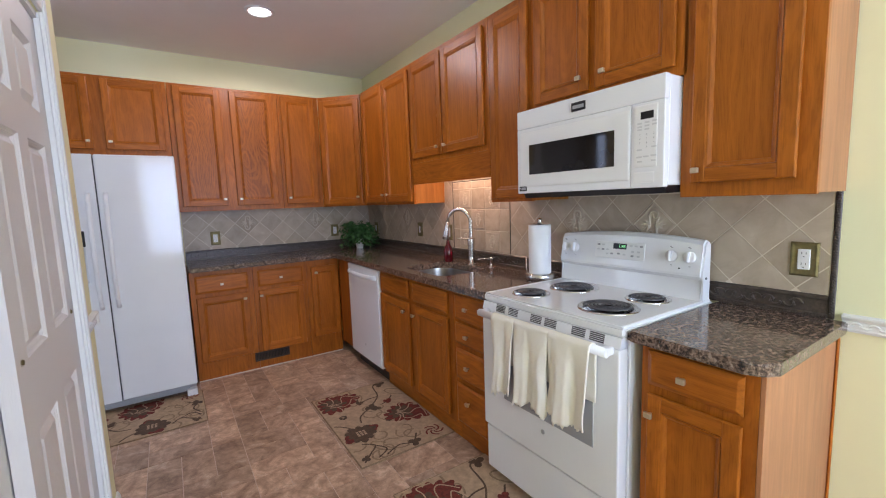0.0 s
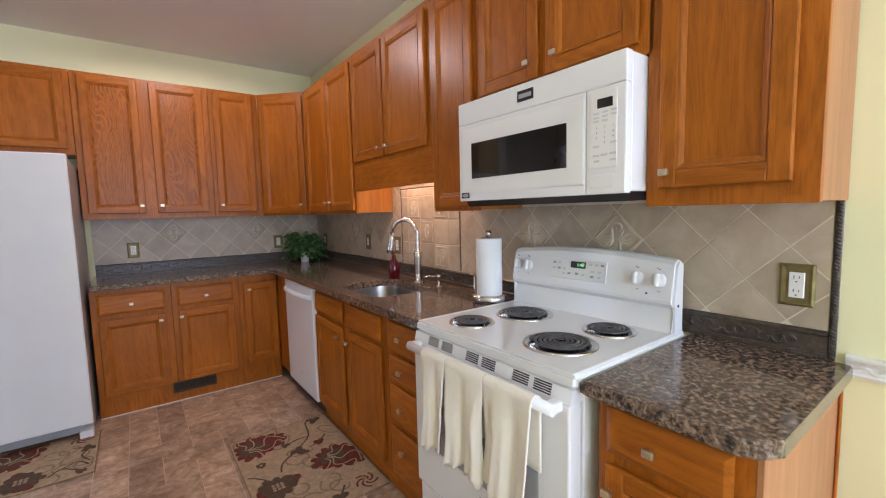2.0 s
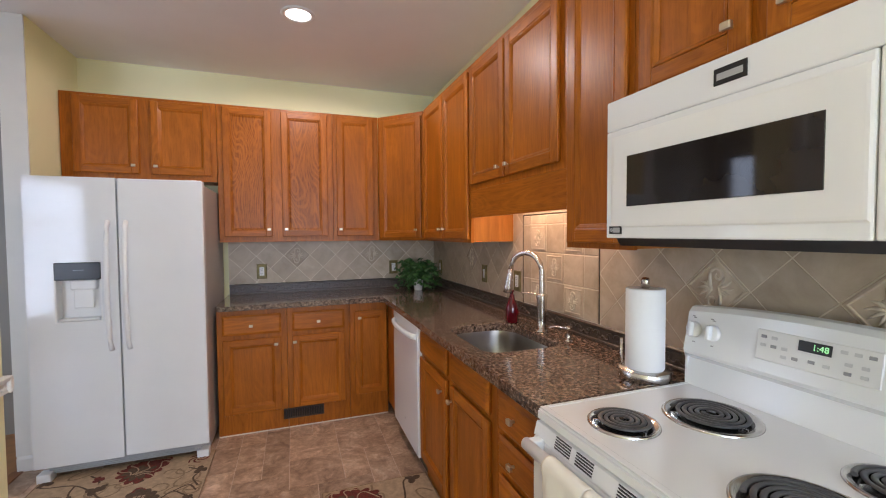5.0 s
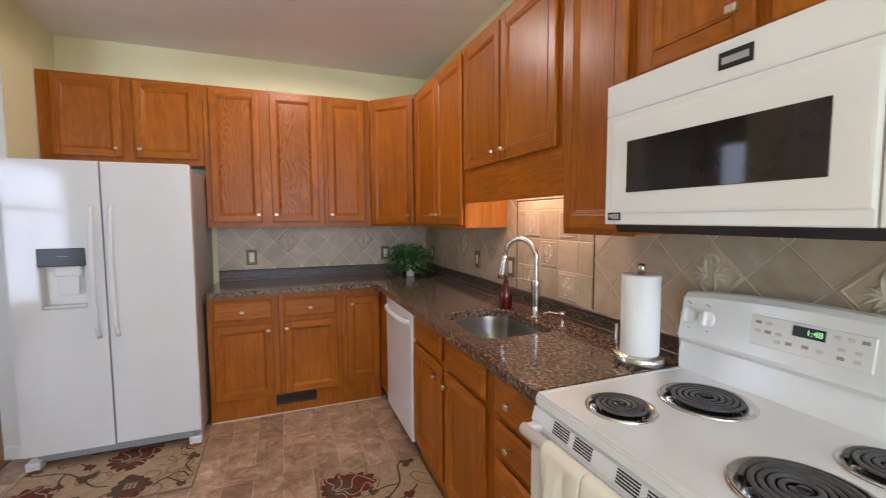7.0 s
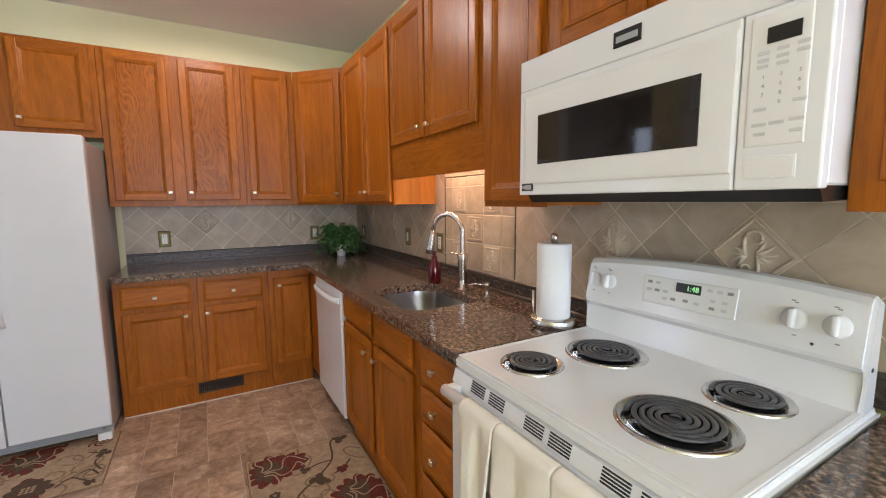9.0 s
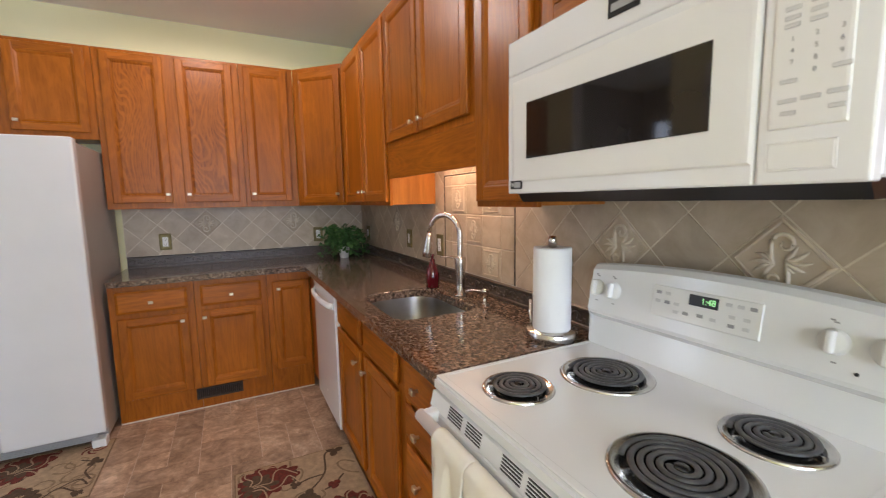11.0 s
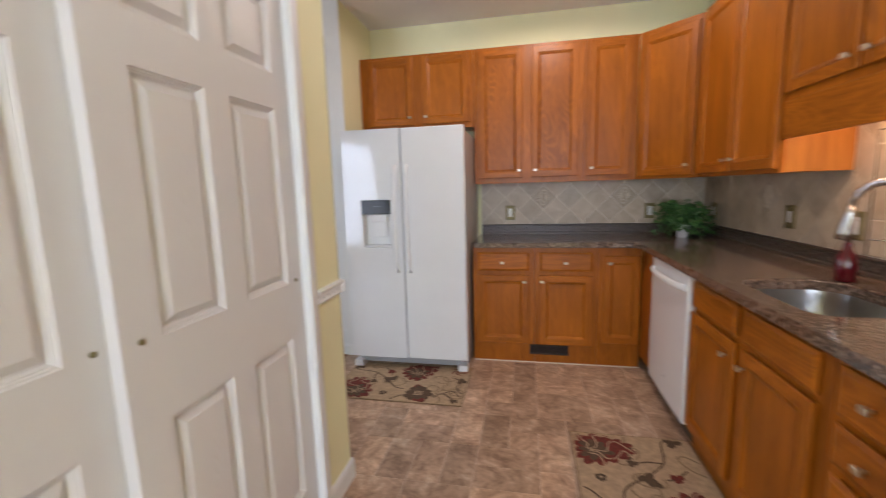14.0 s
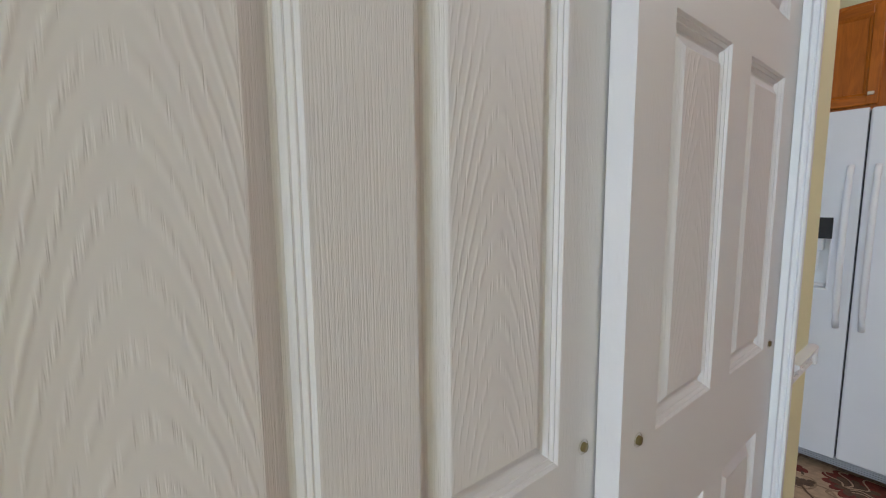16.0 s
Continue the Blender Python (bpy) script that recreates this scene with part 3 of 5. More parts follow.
up(-2.764, 0.752, 1.778, "honey oak wall cabinet above the microwave", [(0.03, 0.345, 0.035, dt - 1.778, 0.308, 0.092), (0.38, 0.715, 0.035, dt - 1.778, 0.428, 0.092)])
up(-3.503, 0.388, UB, "honey oak wall cabinet at the end of the run", [(0.041, 0.341, 0.05, dt - UB, 0.066, 0.092)])

# far wall
cabinet("wall_cabinet", pose(-2.705, FY, 1.79, 0, 0, 0), 0.923, UT - 1.79, 0.28, "short honey oak cabinet above the refrigerator", [(0.071, 0.443, 0.040, 0.553, 0.414, 0.095), (0.516, 0.889, 0.040, 0.553, 0.545, 0.095)], group=UG)
cabinet("wall_cabinet", pose(-1.779, FY, UB, 0, 0, 0), 0.825, UT - UB, 0.28, "tall oak wall cabinet with bold cathedral grain", [(0.036, 0.370, 0.040, 1.0, 0.345, 0.095), (0.440, 0.783, 0.040, 1.0, 0.469, 0.095)], group=UG, field=OAK_BOLD)
cabinet("wall_cabinet", pose(-0.952, FY, UB, 0, 0, 0), 0.367, UT - UB, 0.28, "single door oak wall cabinet beside the corner", [(0.028, 0.322, 0.040, 1.0, 0.053, 0.095)], group=UG)
diag = thing("corner_cabinet", pose(-0.583, FY, UB, 0, 0, -45), "oak corner wall cabinet set across the corner", "cabinet", UG)
L = math.hypot(0.298, 0.33)
bm = bmesh.new()
box(bm, 0, L - 0.02, 0.0, 0.10, 0, UT - UB, 0.001)
part("body", bm, OAK_V, diag)
door_leaf(diag, 0.02, L - 0.035, 0.02, dt - UB, L - 0.075, 0.085)

# base run on the range wall
GX, GY = -0.585, -0.585
CT = 0.877


def base(y, w, label, doors, drawers=(), box_h=None):
    c = cabinet("base_cabinet", pose(GX, y, 0.10, 0, 0, -90), w, CT - 0.10, -GX - 0.01, label, doors, drawers, box_h, BG)
    bm = bmesh.new()
    box(bm, 0, w, 0.03, 0.045, -0.098, 0.0)
    part("toe_kick", bm, OAK_H, c)
    return c


base(-1.508, 0.939, "honey oak sink base cabinet with two doors", [(0.020, 0.442, 0.035, 0.608, 0.392, 0.543), (0.501, 0.894, 0.035, 0.608, 0.527, 0.543)], [(0.020, 0.442, 0.630, 0.755), (0.501, 0.894, 0.630, 0.755)], 0.555)
base(-2.450, 0.325, "honey oak base cabinet with four drawers", [], [(0.028, 0.300, a, b, 0.150, k) for a, b, k in ((0.622, 0.755, 0.695), (0.488, 0.602, 0.546), (0.290, 0.460, 0.376), (0.035, 0.260, 0.178))])
e = base(-3.55, 0.332, "honey oak base cabinet at the end of the counter", [(0.028, 0.30, 0.03, 0.615, 0.045, 0.55)], [(0.028, 0.30, 0.645, 0.76, 0.145, 0.70)])
bm = bmesh.new()
box(bm, 0.333, 0.345, 0.0, 0.582, -0.098, CT - 0.10, 0.001)
part("end_panel", bm, OAK_SIDE, e, "light oak veneer end panel")
bm = bmesh.new()
box(bm, 0.346, 0.354, 0.572, 0.583, -0.098, CT - 0.10, 0.003)
part("scribe_strip", bm, OAK_V, e)
cabinet("corner_filler", pose(GX, -0.595, 0.10, 0, 0, -90), 0.308, CT - 0.10, 0.03, "narrow oak filler panel in the corner", [])

# base run on the far wall
def fbase(x, w, label, doors, drawers=()):
    c = cabinet("base_cabinet", pose(x, GY, 0.0, 0, 0, 0), w, CT, 0.57, label, doors, drawers, group=BG)
    bm = bmesh.new()
    box(bm, 0, w, -0.008, 0, 0.001, 0.009, 0.003)
    part("shoe_moulding", bm, GROUT, c, "thin pale strip along the floor")
    return c


fbase(-1.768, 0.450, "honey oak base cabinet with a drawer over a door", [(0.035, 0.410, 0.151, 0.673, 0.378, 0.627)], [(0.035, 0.412, 0.704, 0.842, 0.218, 0.768)])
fbase(-1.316, 0.438, "honey oak base cabinet with a drawer beside the vent", [(0.034, 0.402, 0.151, 0.673, 0.050, 0.630)], [(0.034, 0.402, 0.704, 0.842, 0.215, 0.768)])
fbase(-0.876, 0.289, "honey oak corner base cabinet with one door", [(0.033, 0.282, 0.181, 0.820, 0.072, 0.768)])

vent = thing("floor_register", pose(-1.211, GY - 0.001, 0.107), "brown louvred metal vent in the cabinet base", "vent")
# sheet behind the louvres, coloured as the shade inside the vent
bm = bmesh.new()
box(bm, -0.135, 0.135, -0.003, 0, -0.034, 0.034)
part("backing", bm, GAP_SHADE, vent)
for a, b, c, d in ((-0.14, 0.14, 0.028, 0.038), (-0.14, 0.14, -0.038, -0.028), (-0.14, -0.128, -0.028, 0.028), (0.128, 0.14, -0.028, 0.028)):
    part("frame", made(box, a, b, -0.010, -0.003, c, d, 0.002), REG, vent)
for i in range(21):
    part("slat", made(box, -0.0025, 0.0025, -0.008, -0.003, -0.028, 0.028), REG, vent, "", pose(-0.120 + i * 0.012, 0, 0, 0, 0, 20))


# ---------------------------------------------------------------- counters
def slab(bm, poly, z0, z1, bev=0.006):
    fs = prism(bm, poly, "z", z0, z1)
    bmesh.ops.bevel(bm, geom=[e for e in bm.edges if abs(e.verts[0].co.z - e.verts[1].co.z) < 1e-6], offset=bev, segments=3, affect="EDGES")


def arc(cx, cy, r, a0, a1, n=6):
    return [(cx + r * math.cos(radians(a0 + (a1 - a0) * i / n)), cy + r * math.sin(radians(a0 + (a1 - a0) * i / n))) for i in range(n + 1)]


EX = -0.63
SX0, SX1, SY0, SY1 = -0.532, -0.165, -2.260, -1.745
sink_hole = arc(SX1 - 0.07, SY0 + 0.07, 0.07, -90, 0) + arc(SX1 - 0.12, SY1 - 0.12, 0.12, 0, 90) + arc(SX0 + 0.12, SY1 - 0.12, 0.12, 90, 180) + arc(SX0 + 0.07, SY0 + 0.07, 0.07, 180, 270)
outer = [(0.0, -2.775), (0.0, 0.0), (-1.76, 0.0), (-1.76, -0.632), (EX - 0.03, -0.632), (EX, -0.662), (EX, -2.775)]
bm = bmesh.new()
for z in (0.915, 0.879):
    ov, hv = [bm.verts.new((*p, z)) for p in outer], [bm.verts.new((*p, z)) for p in sink_hole]
    es = [bm.edges.new((r[i], r[(i + 1) % len(r)])) for r in (ov, hv) for i in range(len(r))]
    bmesh.ops.triangle_fill(bm, edges=es, use_beauty=True)
    if z > 0.9:
        top = (ov, hv)
    else:
        for a, b in zip(top, (ov, hv)):
            for i in range(len(a)):
                j = (i + 1) % len(a)
                bm.faces.new((a[i], a[j], b[j], b[i]))
bm.normal_update()
rim = [e for e in bm.edges if abs(e.verts[0].co.z - e.verts[1].co.z) < 1e-6 and len(e.link_faces) == 2 and abs(abs(e.link_faces[0].normal.z) - abs(e.link_faces[1].normal.z)) > 0.5]
bmesh.ops.bevel(bm, geom=rim, offset=0.006, segments=3, affect="EDGES")
ct = thing("countertop", pose(0, 0, 0), "polished brown speckled granite counter round the corner", "countertop")
part("slab", bm, GRANITE, ct)
bm = bmesh.new()
slab(bm, [(0, -3.524), (EX, -3.524)] + arc(EX + 0.06, -3.88 + 0.02, 0.06, 180, 270) + [(-0.03, -3.92), (0, -3.92)], 0.879, 0.915)
c2 = thing("countertop", pose(0, 0, 0), "polished brown speckled granite counter end beside the range", "countertop")
part("slab", bm, GRANITE, c2)

# sink
sk = thing("sink", pose(0, 0, 0), "undermounted stainless steel sink bowl", "sink")
bm = bmesh.new()
rows_ = [(0.0, 0.878), (0.004, 0.85), (0.010, 0.72), (0.03, 0.690), (0.09, 0.682)]
mx, my = (SX0 + SX1) / 2, (SY0 + SY1) / 2
prev = None
for ins, z in rows_:
    k = [1 - ins / 0.18, 1 - ins / 0.23]
    ring = [bm.verts.new((mx + (x - mx) * k[0] * 1.012, my + (y - my) * k[1] * 1.012, z)) for x, y in sink_hole]
    if prev:
        for i in range(len(ring)):
            bm.faces.new((prev[i], prev[(i + 1) % len(ring)], ring[(i + 1) % len(ring)], ring[i])).smooth = True
    prev = ring
bm.faces.new(prev)
part("bowl", bm, SINKSTEEL, sk)
part("drain", made(lathe, [(0.0, 0.004), (0.03, 0.004), (0.042, 0.001), (0.042, -0.002)], 24, (mx, my, 0.683)), CHROME, sk)


# ---------------------------------------------------------------- range
RY0, RY1 = -3.520, -2.783
rg = thing("range", pose(0, 0, 0), "white electric coil range with towels on its oven door", "range")
bm = bmesh.new()
box(bm, -0.60, -0.02, RY0 + 0.004, RY1 - 0.004, 0.02, 0.893, 0.003)
part("body", bm, ENAMEL, rg)
bm = bmesh.new()
fs = box(bm, -0.64, -0.03, RY0, RY1, 0.885, 0.925)
bmesh.ops.bevel(bm, geom=list(bm.edges), offset=0.010, segments=3, affect="EDGES")
part("cooktop", bm, ENAMEL, rg)
bm = bmesh.new()
for a, b, c, d in ((-0.635, -0.618, RY0 + 0.012, RY1 - 0.012), (-0.10, -0.085, RY0 + 0.012, RY1 - 0.012), (-0.618, -0.10, RY0 + 0.012, RY0 + 0.026), (-0.618, -0.10, RY1 - 0.026, RY1 - 0.012)):
    box(bm, a, b, c, d, 0.922, 0.9268, 0.0018, 2)
part("raised_rim", bm, ENAMEL, rg)
# back guard with a leaning panel and an arched top
bm = bmesh.new()
N = 16
GY0, GY1 = -3.508, -2.788
secs = []
for i in range(N + 1):
    y = GY0 + (GY1 - GY0) * i / N
    u = 2 * i / N - 1
    zt = 1.168 + 0.022 * (1 - u * u)
    secs.append([bm.verts.new(p) for p in ((-0.035, y, 0.90), (-0.105, y, 0.920), (-0.085, y, 1.005), (-0.108, y, 1.022), (-0.110, y, 1.032), (-0.088, y, zt - 0.018), (-0.076, y, zt - 0.004), (-0.062, y, zt), (-0.035, y, zt - 0.012))])
for a, b in zip(secs, secs[1:]):
    n = len(a)
    for k in range(n):
        bm.faces.new((a[k], a[(k + 1) % n], b[(k + 1) % n], b[k])).smooth = False
bm.faces.new(secs[0]), bm.faces.new(secs[-1])
bmesh.ops.bevel(bm, geom=[e for e in bm.edges if abs(e.verts[0].co.y - e.verts[1].co.y) < 1e-6 and (abs(e.verts[0].co.y - GY0) < 1e-6 or abs(e.verts[0].co.y - GY1) < 1e-6)], offset=0.008, segments=2, affect="EDGES")
bg = part("back_guard", bm, ENAMEL, rg)


def on_guard(y, z):
    """A pose on the leaning face of the guard, local -y outwards, local x along the viewer's right."""
    k = (z - 1.032) / (1.155 - 1.032)
    return pose(-0.111 + 0.022 * k, y, z, 0, 0, -90) @ pose(0, 0, 0, -10)


def range_knob(y, z):
    bm = bmesh.new()
    lathe(bm, [(0, 0.010), (0.020, 0.010), (0.024, 0.006), (0.025, 0.0)], 24)
    kn = part("knob", bm, PLASTIC, bg, "white round control knob", on_guard(y, z) @ pose(0, 0, 0, 90))
    bm = bmesh.new()
    box(bm, -0.0065, 0.0065, -0.022, 0.022, 0.008, 0.026, 0.004, 2)
    part("grip", bm, PLASTIC, kn)
    for dx, dz in ((0, 0.036), (-0.006, 0.040), (0.004, -0.038)):
        part("mark", made(box, dx - 0.004, dx + 0.004, -0.0014, 0.0, dz - 0.0015, dz + 0.0015), PRINT, bg, "", on_guard(y, z))


for y, z in ((-2.822, 1.100), (-2.882, 1.100), (-3.380, 1.098), (-3.455, 1.098)):
    range_knob(y, z)
panel = part("control_panel", made(box, -0.128, 0.128, -0.003, 0.001, -0.040, 0.040, 0.002), PLASTIC, bg, "oven control panel with a green clock", on_guard(-3.135, 1.102))
part("clock_window", made(box, -0.030, 0.038, -0.0045, -0.0031, 0.006, 0.032), BLACK, panel)


def words(parent, text, size, m, mat, name="writing"):
    cu = bpy.data.curves.new(name, "FONT")
    cu.body, cu.size, cu.align_x, cu.align_y, cu.extrude = text, size, "CENTER", "CENTER", 0.0002
    tmp = bpy.data.objects.new(name, cu)
    scene.collection.objects.link(tmp)
    bpy.context.view_layer.update()
    me = bpy.data.meshes.new_from_object(tmp.evaluated_get(bpy.context.evaluated_depsgraph_get()))
    bpy.data.objects.remove(tmp)
    me.materials.clear()
    me.materials.append(mat)
    ob = new(name, me)
    ob.parent, ob.matrix_basis = parent, m
    return ob


words(panel, "1:48", 0.020, pose(0.016, -0.0050, 0.019, 90), CLOCK, "clock_digits")
for i, (x, z) in enumerate([(-0.11, 0.022), (-0.085, 0.022), (-0.11, 0.0), (-0.085, 0.0), (-0.06, 0.0), (-0.06, -0.02), (-0.035, -0.018), (0.06, 0.024), (0.085, 0.024), (0.11, 0.024), (0.07, -0.002), (0.10, -0.002), (0.07, -0.022), (0.10, -0.022), (0.03, -0.018), (0.0, -0.016)]):
    part("button", made(box, x - 0.007, x + 0.007, -0.0042, -0.0028, z - 0.004, z + 0.004, 0.001), PRINT if i % 3 == 0 else SHADOWLINE, panel)
part("indicator", made(lathe, [(0, 0.002), (0.0035, 0.002), (0.0035, 0)], 12), BLACK, bg, "", on_guard(-3.418, 1.05) @ pose(0, 0, 0, 90))
part("screw", made(lathe, [(0, 0.002), (0.005, 0.002), (0.005, 0)], 12), BLACK, bg, "", pose(-0.075, GY0, 1.015, 90))


def burner(x, y, r):
    b = part("burner", made(lathe, [(r * 0.94, 0.0006), (r * 1.06, 0.0042), (r * 1.10, 0.0058), (r * 1.14, 0.0056), (r * 1.17, 0.0025), (r * 1.175, 0.0)], 48), BOWL, rg, "chrome drip ring with a black spiral coil", pose(x, y, 0.9255))
    part("drip_bowl", made(lathe, [(0.0, 0.0006), (r * 0.6, 0.0006), (r * 1.0, 0.0012)], 40), PAN, b, "dark drip bowl")
    turns = 5 if r > 0.09 else 4
    n = turns * 40
    pts = []
    for i in range(n + 1):
        k = i / n
        rr = r * (0.17 + 0.75 * k)
        a = 2 * math.pi * turns * k + 2.2
        pts.append((rr * math.cos(a), rr * math.sin(a), 0.0095))
    bm = bmesh.new()
    tube(bm, pts, 0.0056, 8, 0.55)
    part("coil", bm, COIL, b)
    part("coil_cap", made(lathe, [(0, 0.013), (r * 0.11, 0.013), (r * 0.13, 0.010), (r * 0.13, 0.004)], 20), PAN, b)
    for k in range(3):
        bm = bmesh.new()
        box(bm, 0.01, r * 0.98, -0.0015, 0.0015, 0.001, 0.007)
        part("support", bm, STEEL, b, "", pose(0, 0, 0, 0, 0, 120 * k + 30))


burner(-0.458, -3.330, 0.098)
burner(-0.262, -3.005, 0.096)
burner(-0.498, -2.955, 0.073)
burner(-0.222, -3.352, 0.075)

# oven door, handle, vents, drawer
od = part("oven_door", made(box, -0.655, -0.602, RY0 + 0.008, RY1 - 0.008, 0.285, 0.849, 0.006, 2), ENAMEL, rg, "white oven door with a grey window")
part("window", made(box, -0.6575, -0.654, -3.412, -2.937, 0.458, 0.738, 0.001), OVEN_GLASS, od, "grey oven window")
part("badge", made(lathe, [(0, 0.002), (0.009, 0.002), (0.010, 0.0)], 20), GREY, od, "round grey badge", pose(-0.655, -3.17, 0.405, 0, -90))
bm = bmesh.new()
tube(bm, [(-0.690, RY0 + 0.03, 0.842), (-0.690, RY1 - 0.03, 0.842)], 0.015, 14, 1.1)
for y in (RY0 + 0.045, RY1 - 0.045):
    box(bm, -0.694, -0.650, y - 0.016, y + 0.016, 0.828, 0.857, 0.006, 2)
part("handle", bm, PLASTIC, od, "white bar handle")
vt = part("vent_trim", made(prism, [(-0.60, 0.887), (-0.642, 0.887), (-0.652, 0.851), (-0.600, 0.851)], "y", RY0 + 0.008, RY1 - 0.008), ENAMEL, rg, "sloping white strip with vent slots")
for cy in (-2.914, -2.994, -3.129, -3.206, -3.340, -3.419):
    for k in range(5):
        q = (k + 0.6) / 5 * 0.88
        part("vent_slot", made(box, -0.030, 0.030, -0.0021, 0.0021, -0.0009, 0.0009), BLACK, vt, "", pose(-0.6422 - 0.010 * q, cy, 0.8870 - 0.036 * q, 0, 0, 90) @ pose(0, 0, 0, 74.5))
dr = part("drawer", made(box, -0.642, -0.602, RY0 + 0.008, RY1 - 0.008, 0.055, 0.272, 0.008, 2), ENAMEL, rg, "white storage drawer")
# dark bar put in as the shade between oven door and drawer
part("drawer_gap", made(box, -0.625, -0.602, RY0 + 0.01, RY1 - 0.01, 0.271, 0.287), GAP_SHADE, rg)
for y in (RY0 + 0.05, RY1 - 0.05):
    part("foot", made(lathe, [(0, 0.06), (0.018, 0.06), (0.018, 0.0), (0, 0)], 14), BLACK, rg, "", pose(-0.55, y, 0.0))


def towel(yc, w, zb, seed):
    """A terry towel folded over the oven handle, hanging in soft folds to a frayed edge."""
    rnd = random.Random(seed)
    NU, NA, NB, NC = 28, 8, 30, 8
    bm = bmesh.new()
    ph = rnd.uniform(0, 6)
    fray = [rnd.uniform(-0.014, 0.008) for _ in range(NU + 1)]
    grid = []
    for j in range(NC + NA + NB + 1):
        row = []
        for i in range(NU + 1):
            u = i / NU
            if j < NC:
                x, z, s = -0.6685, 0.842 - 0.20 * (1 - j / NC), 0.0
            elif j <= NC + NA:
                a = math.pi * (j - NC) / NA
                x, z, s = -0.690 + 0.0215 * math.cos(a), 0.842 + 0.0215 * math.sin(a), 0.0
            else:
                s = (j - NC - NA) / NB
                fold = 0.013 * math.sin(u * 10 + ph) * min(1, s * 2) + 0.006 * math.sin(u * 23 + ph * 2) * s
                x, z = -0.7115 - 0.012 * s - max(fold, -0.012), 0.842 - (0.842 - zb) * s + 0.014 * math.sin(u * 5 + ph) * s * s
                if j == NC + NA + NB:
                    z += fray[i]
            y = yc + (u - 0.5) * w * (1 - 0.10 * s * math.sin(3.1 * s)) + 0.006 * math.sin(7 * s + ph) * s
            row.append(bm.verts.new((x, y, z)))
        grid.append(row)
    for p, q in zip(grid, grid[1:]):
        for i in range(NU):
            bm.faces.new((p[i], p[i + 1], q[i + 1], q[i])).smooth = True
    bmesh.ops.recalc_face_normals(bm, faces=bm.faces)
    for vtx in bm.verts:
        vtx.co.x -= rnd.uniform(0, 0.0022)
    bmesh.ops.solidify(bm, geom=list(bm.faces), thickness=0.005)
    return tagged(part("towel", bm, TOWEL), "cream terry hand towel folded over the oven handle", "towel", "towels on the oven handle")


towel(-2.992, 0.142, 0.530, 1)
towel(-3.156, 0.182, 0.525, 2)
towel(-3.342, 0.186, 0.540, 3)

# ---------------------------------------------------------------- microwave
MX, MY0, MY1, MZ0, MZ1 = -0.392, -3.500, -2.768, 1.384, 1.776
mw = thing("microwave", pose(MX, MY1, MZ0, 0, 0, -90), "white over-the-range microwave with a dark window", "microwave")
MW, MH, MD = MY1 - MY0, MZ1 - MZ0, -MX - 0.006
part("body", made(box, 0.001, MW - 0.001, 0.03, MD, 0.006, MH - 0.001, 0.004), ENAMEL, mw)
CW = 0.604
md = part("door", made(box, 0, CW - 0.001, 0.0, 0.03, 0.0, MH - 0.0863, 0.004, 2), ENAMEL, mw, "white microwave door with a dark glass window")
bm = bmesh.new()
nest(bm, 0.022, CW - 0.004, 0.030, MH - 0.104, [(0, -0.0008), (0.004, -0.0025), (0.010, -0.0030)])
part("door_face", bm, PLASTIC, md)
part("window", made(box, 0.083, 0.538, -0.0052, -0.0031, 0.088, 0.226, 0.001), GLASS_DARK, md, "dark glass window")
part("model_plate", made(box, 0.016, 0.062, -0.0032, 0.0, 0.012, 0.034), BLACK, md, "small black plate")
part("plate_print", made(box, 0.031, 0.058, -0.0038, -0.0033, 0.016, 0.030), GREY, md)
words(md, "10", 0.013, pose(0.0235, -0.0036, 0.023, 90), PLASTIC)
top_p = part("top_panel", made(box, 0, MW, 0.0, 0.03, MH - 0.086, MH, 0.004, 2), ENAMEL, mw)
part("name_plate", made(box, 0.330, 0.402, -0.003, 0.0, MH - 0.060, MH - 0.024, 0.001), BLACK, top_p, "black and chrome name plate")
part("plate_bar", made(box, 0.338, 0.394, -0.0038, -0.0031, MH - 0.050, MH - 0.036), GREY, top_p)
ctl = part("control_panel", made(box, CW + 0.001, MW, 0.0, 0.03, 0.0, MH - 0.0863, 0.004, 2), ENAMEL, mw, "white microwave keypad")
bm = bmesh.new()
nest(bm, CW + 0.014, MW - 0.026, 0.075, MH - 0.096, [(0, -0.0002), (0.002, -0.0016), (0.006, -0.0020)])
part("keypad", bm, PLASTIC, ctl)
part("display", made(box, CW + 0.040, CW + 0.088, -0.0036, -0.0019, 0.246, 0.272), BLACK, ctl, "dark display")
for k, s in enumerate("123456789"):
    words(ctl, s, 0.009, pose(CW + 0.038 + 0.026 * (k % 3), -0.0026, 0.192 - 0.015 * (k // 3), 90), PRINT, "key")
words(ctl, "0", 0.009, pose(CW + 0.064, -0.0026, 0.147, 90), PRINT, "key")
for x, z, w in [(0.036, 0.232, 0.018), (0.064, 0.234, 0.018), (0.092, 0.236, 0.018), (0.036, 0.220, 0.018), (0.064, 0.222, 0.018), (0.092, 0.224, 0.018), (0.036, 0.210, 0.018), (0.064, 0.210, 0.018), (0.036, 0.138, 0.020), (0.092, 0.146, 0.020), (0.036, 0.112, 0.022), (0.062, 0.113, 0.022), (0.090, 0.115, 0.022), (0.038, 0.096, 0.018), (0.090, 0.097, 0.018)]:
    part("key", made(box, CW + x - w / 2, CW + x + w / 2, -0.0029, -0.0019, z - 0.003, z + 0.003, 0.0008), SHADOWLINE, ctl)
bm = bmesh.new()
nest(bm, CW + 0.014, MW - 0.034, 0.018, 0.058, [(0, -0.0002), (0.001, -0.0010), (0.002, -0.0002), (0.004, -0.0012)])
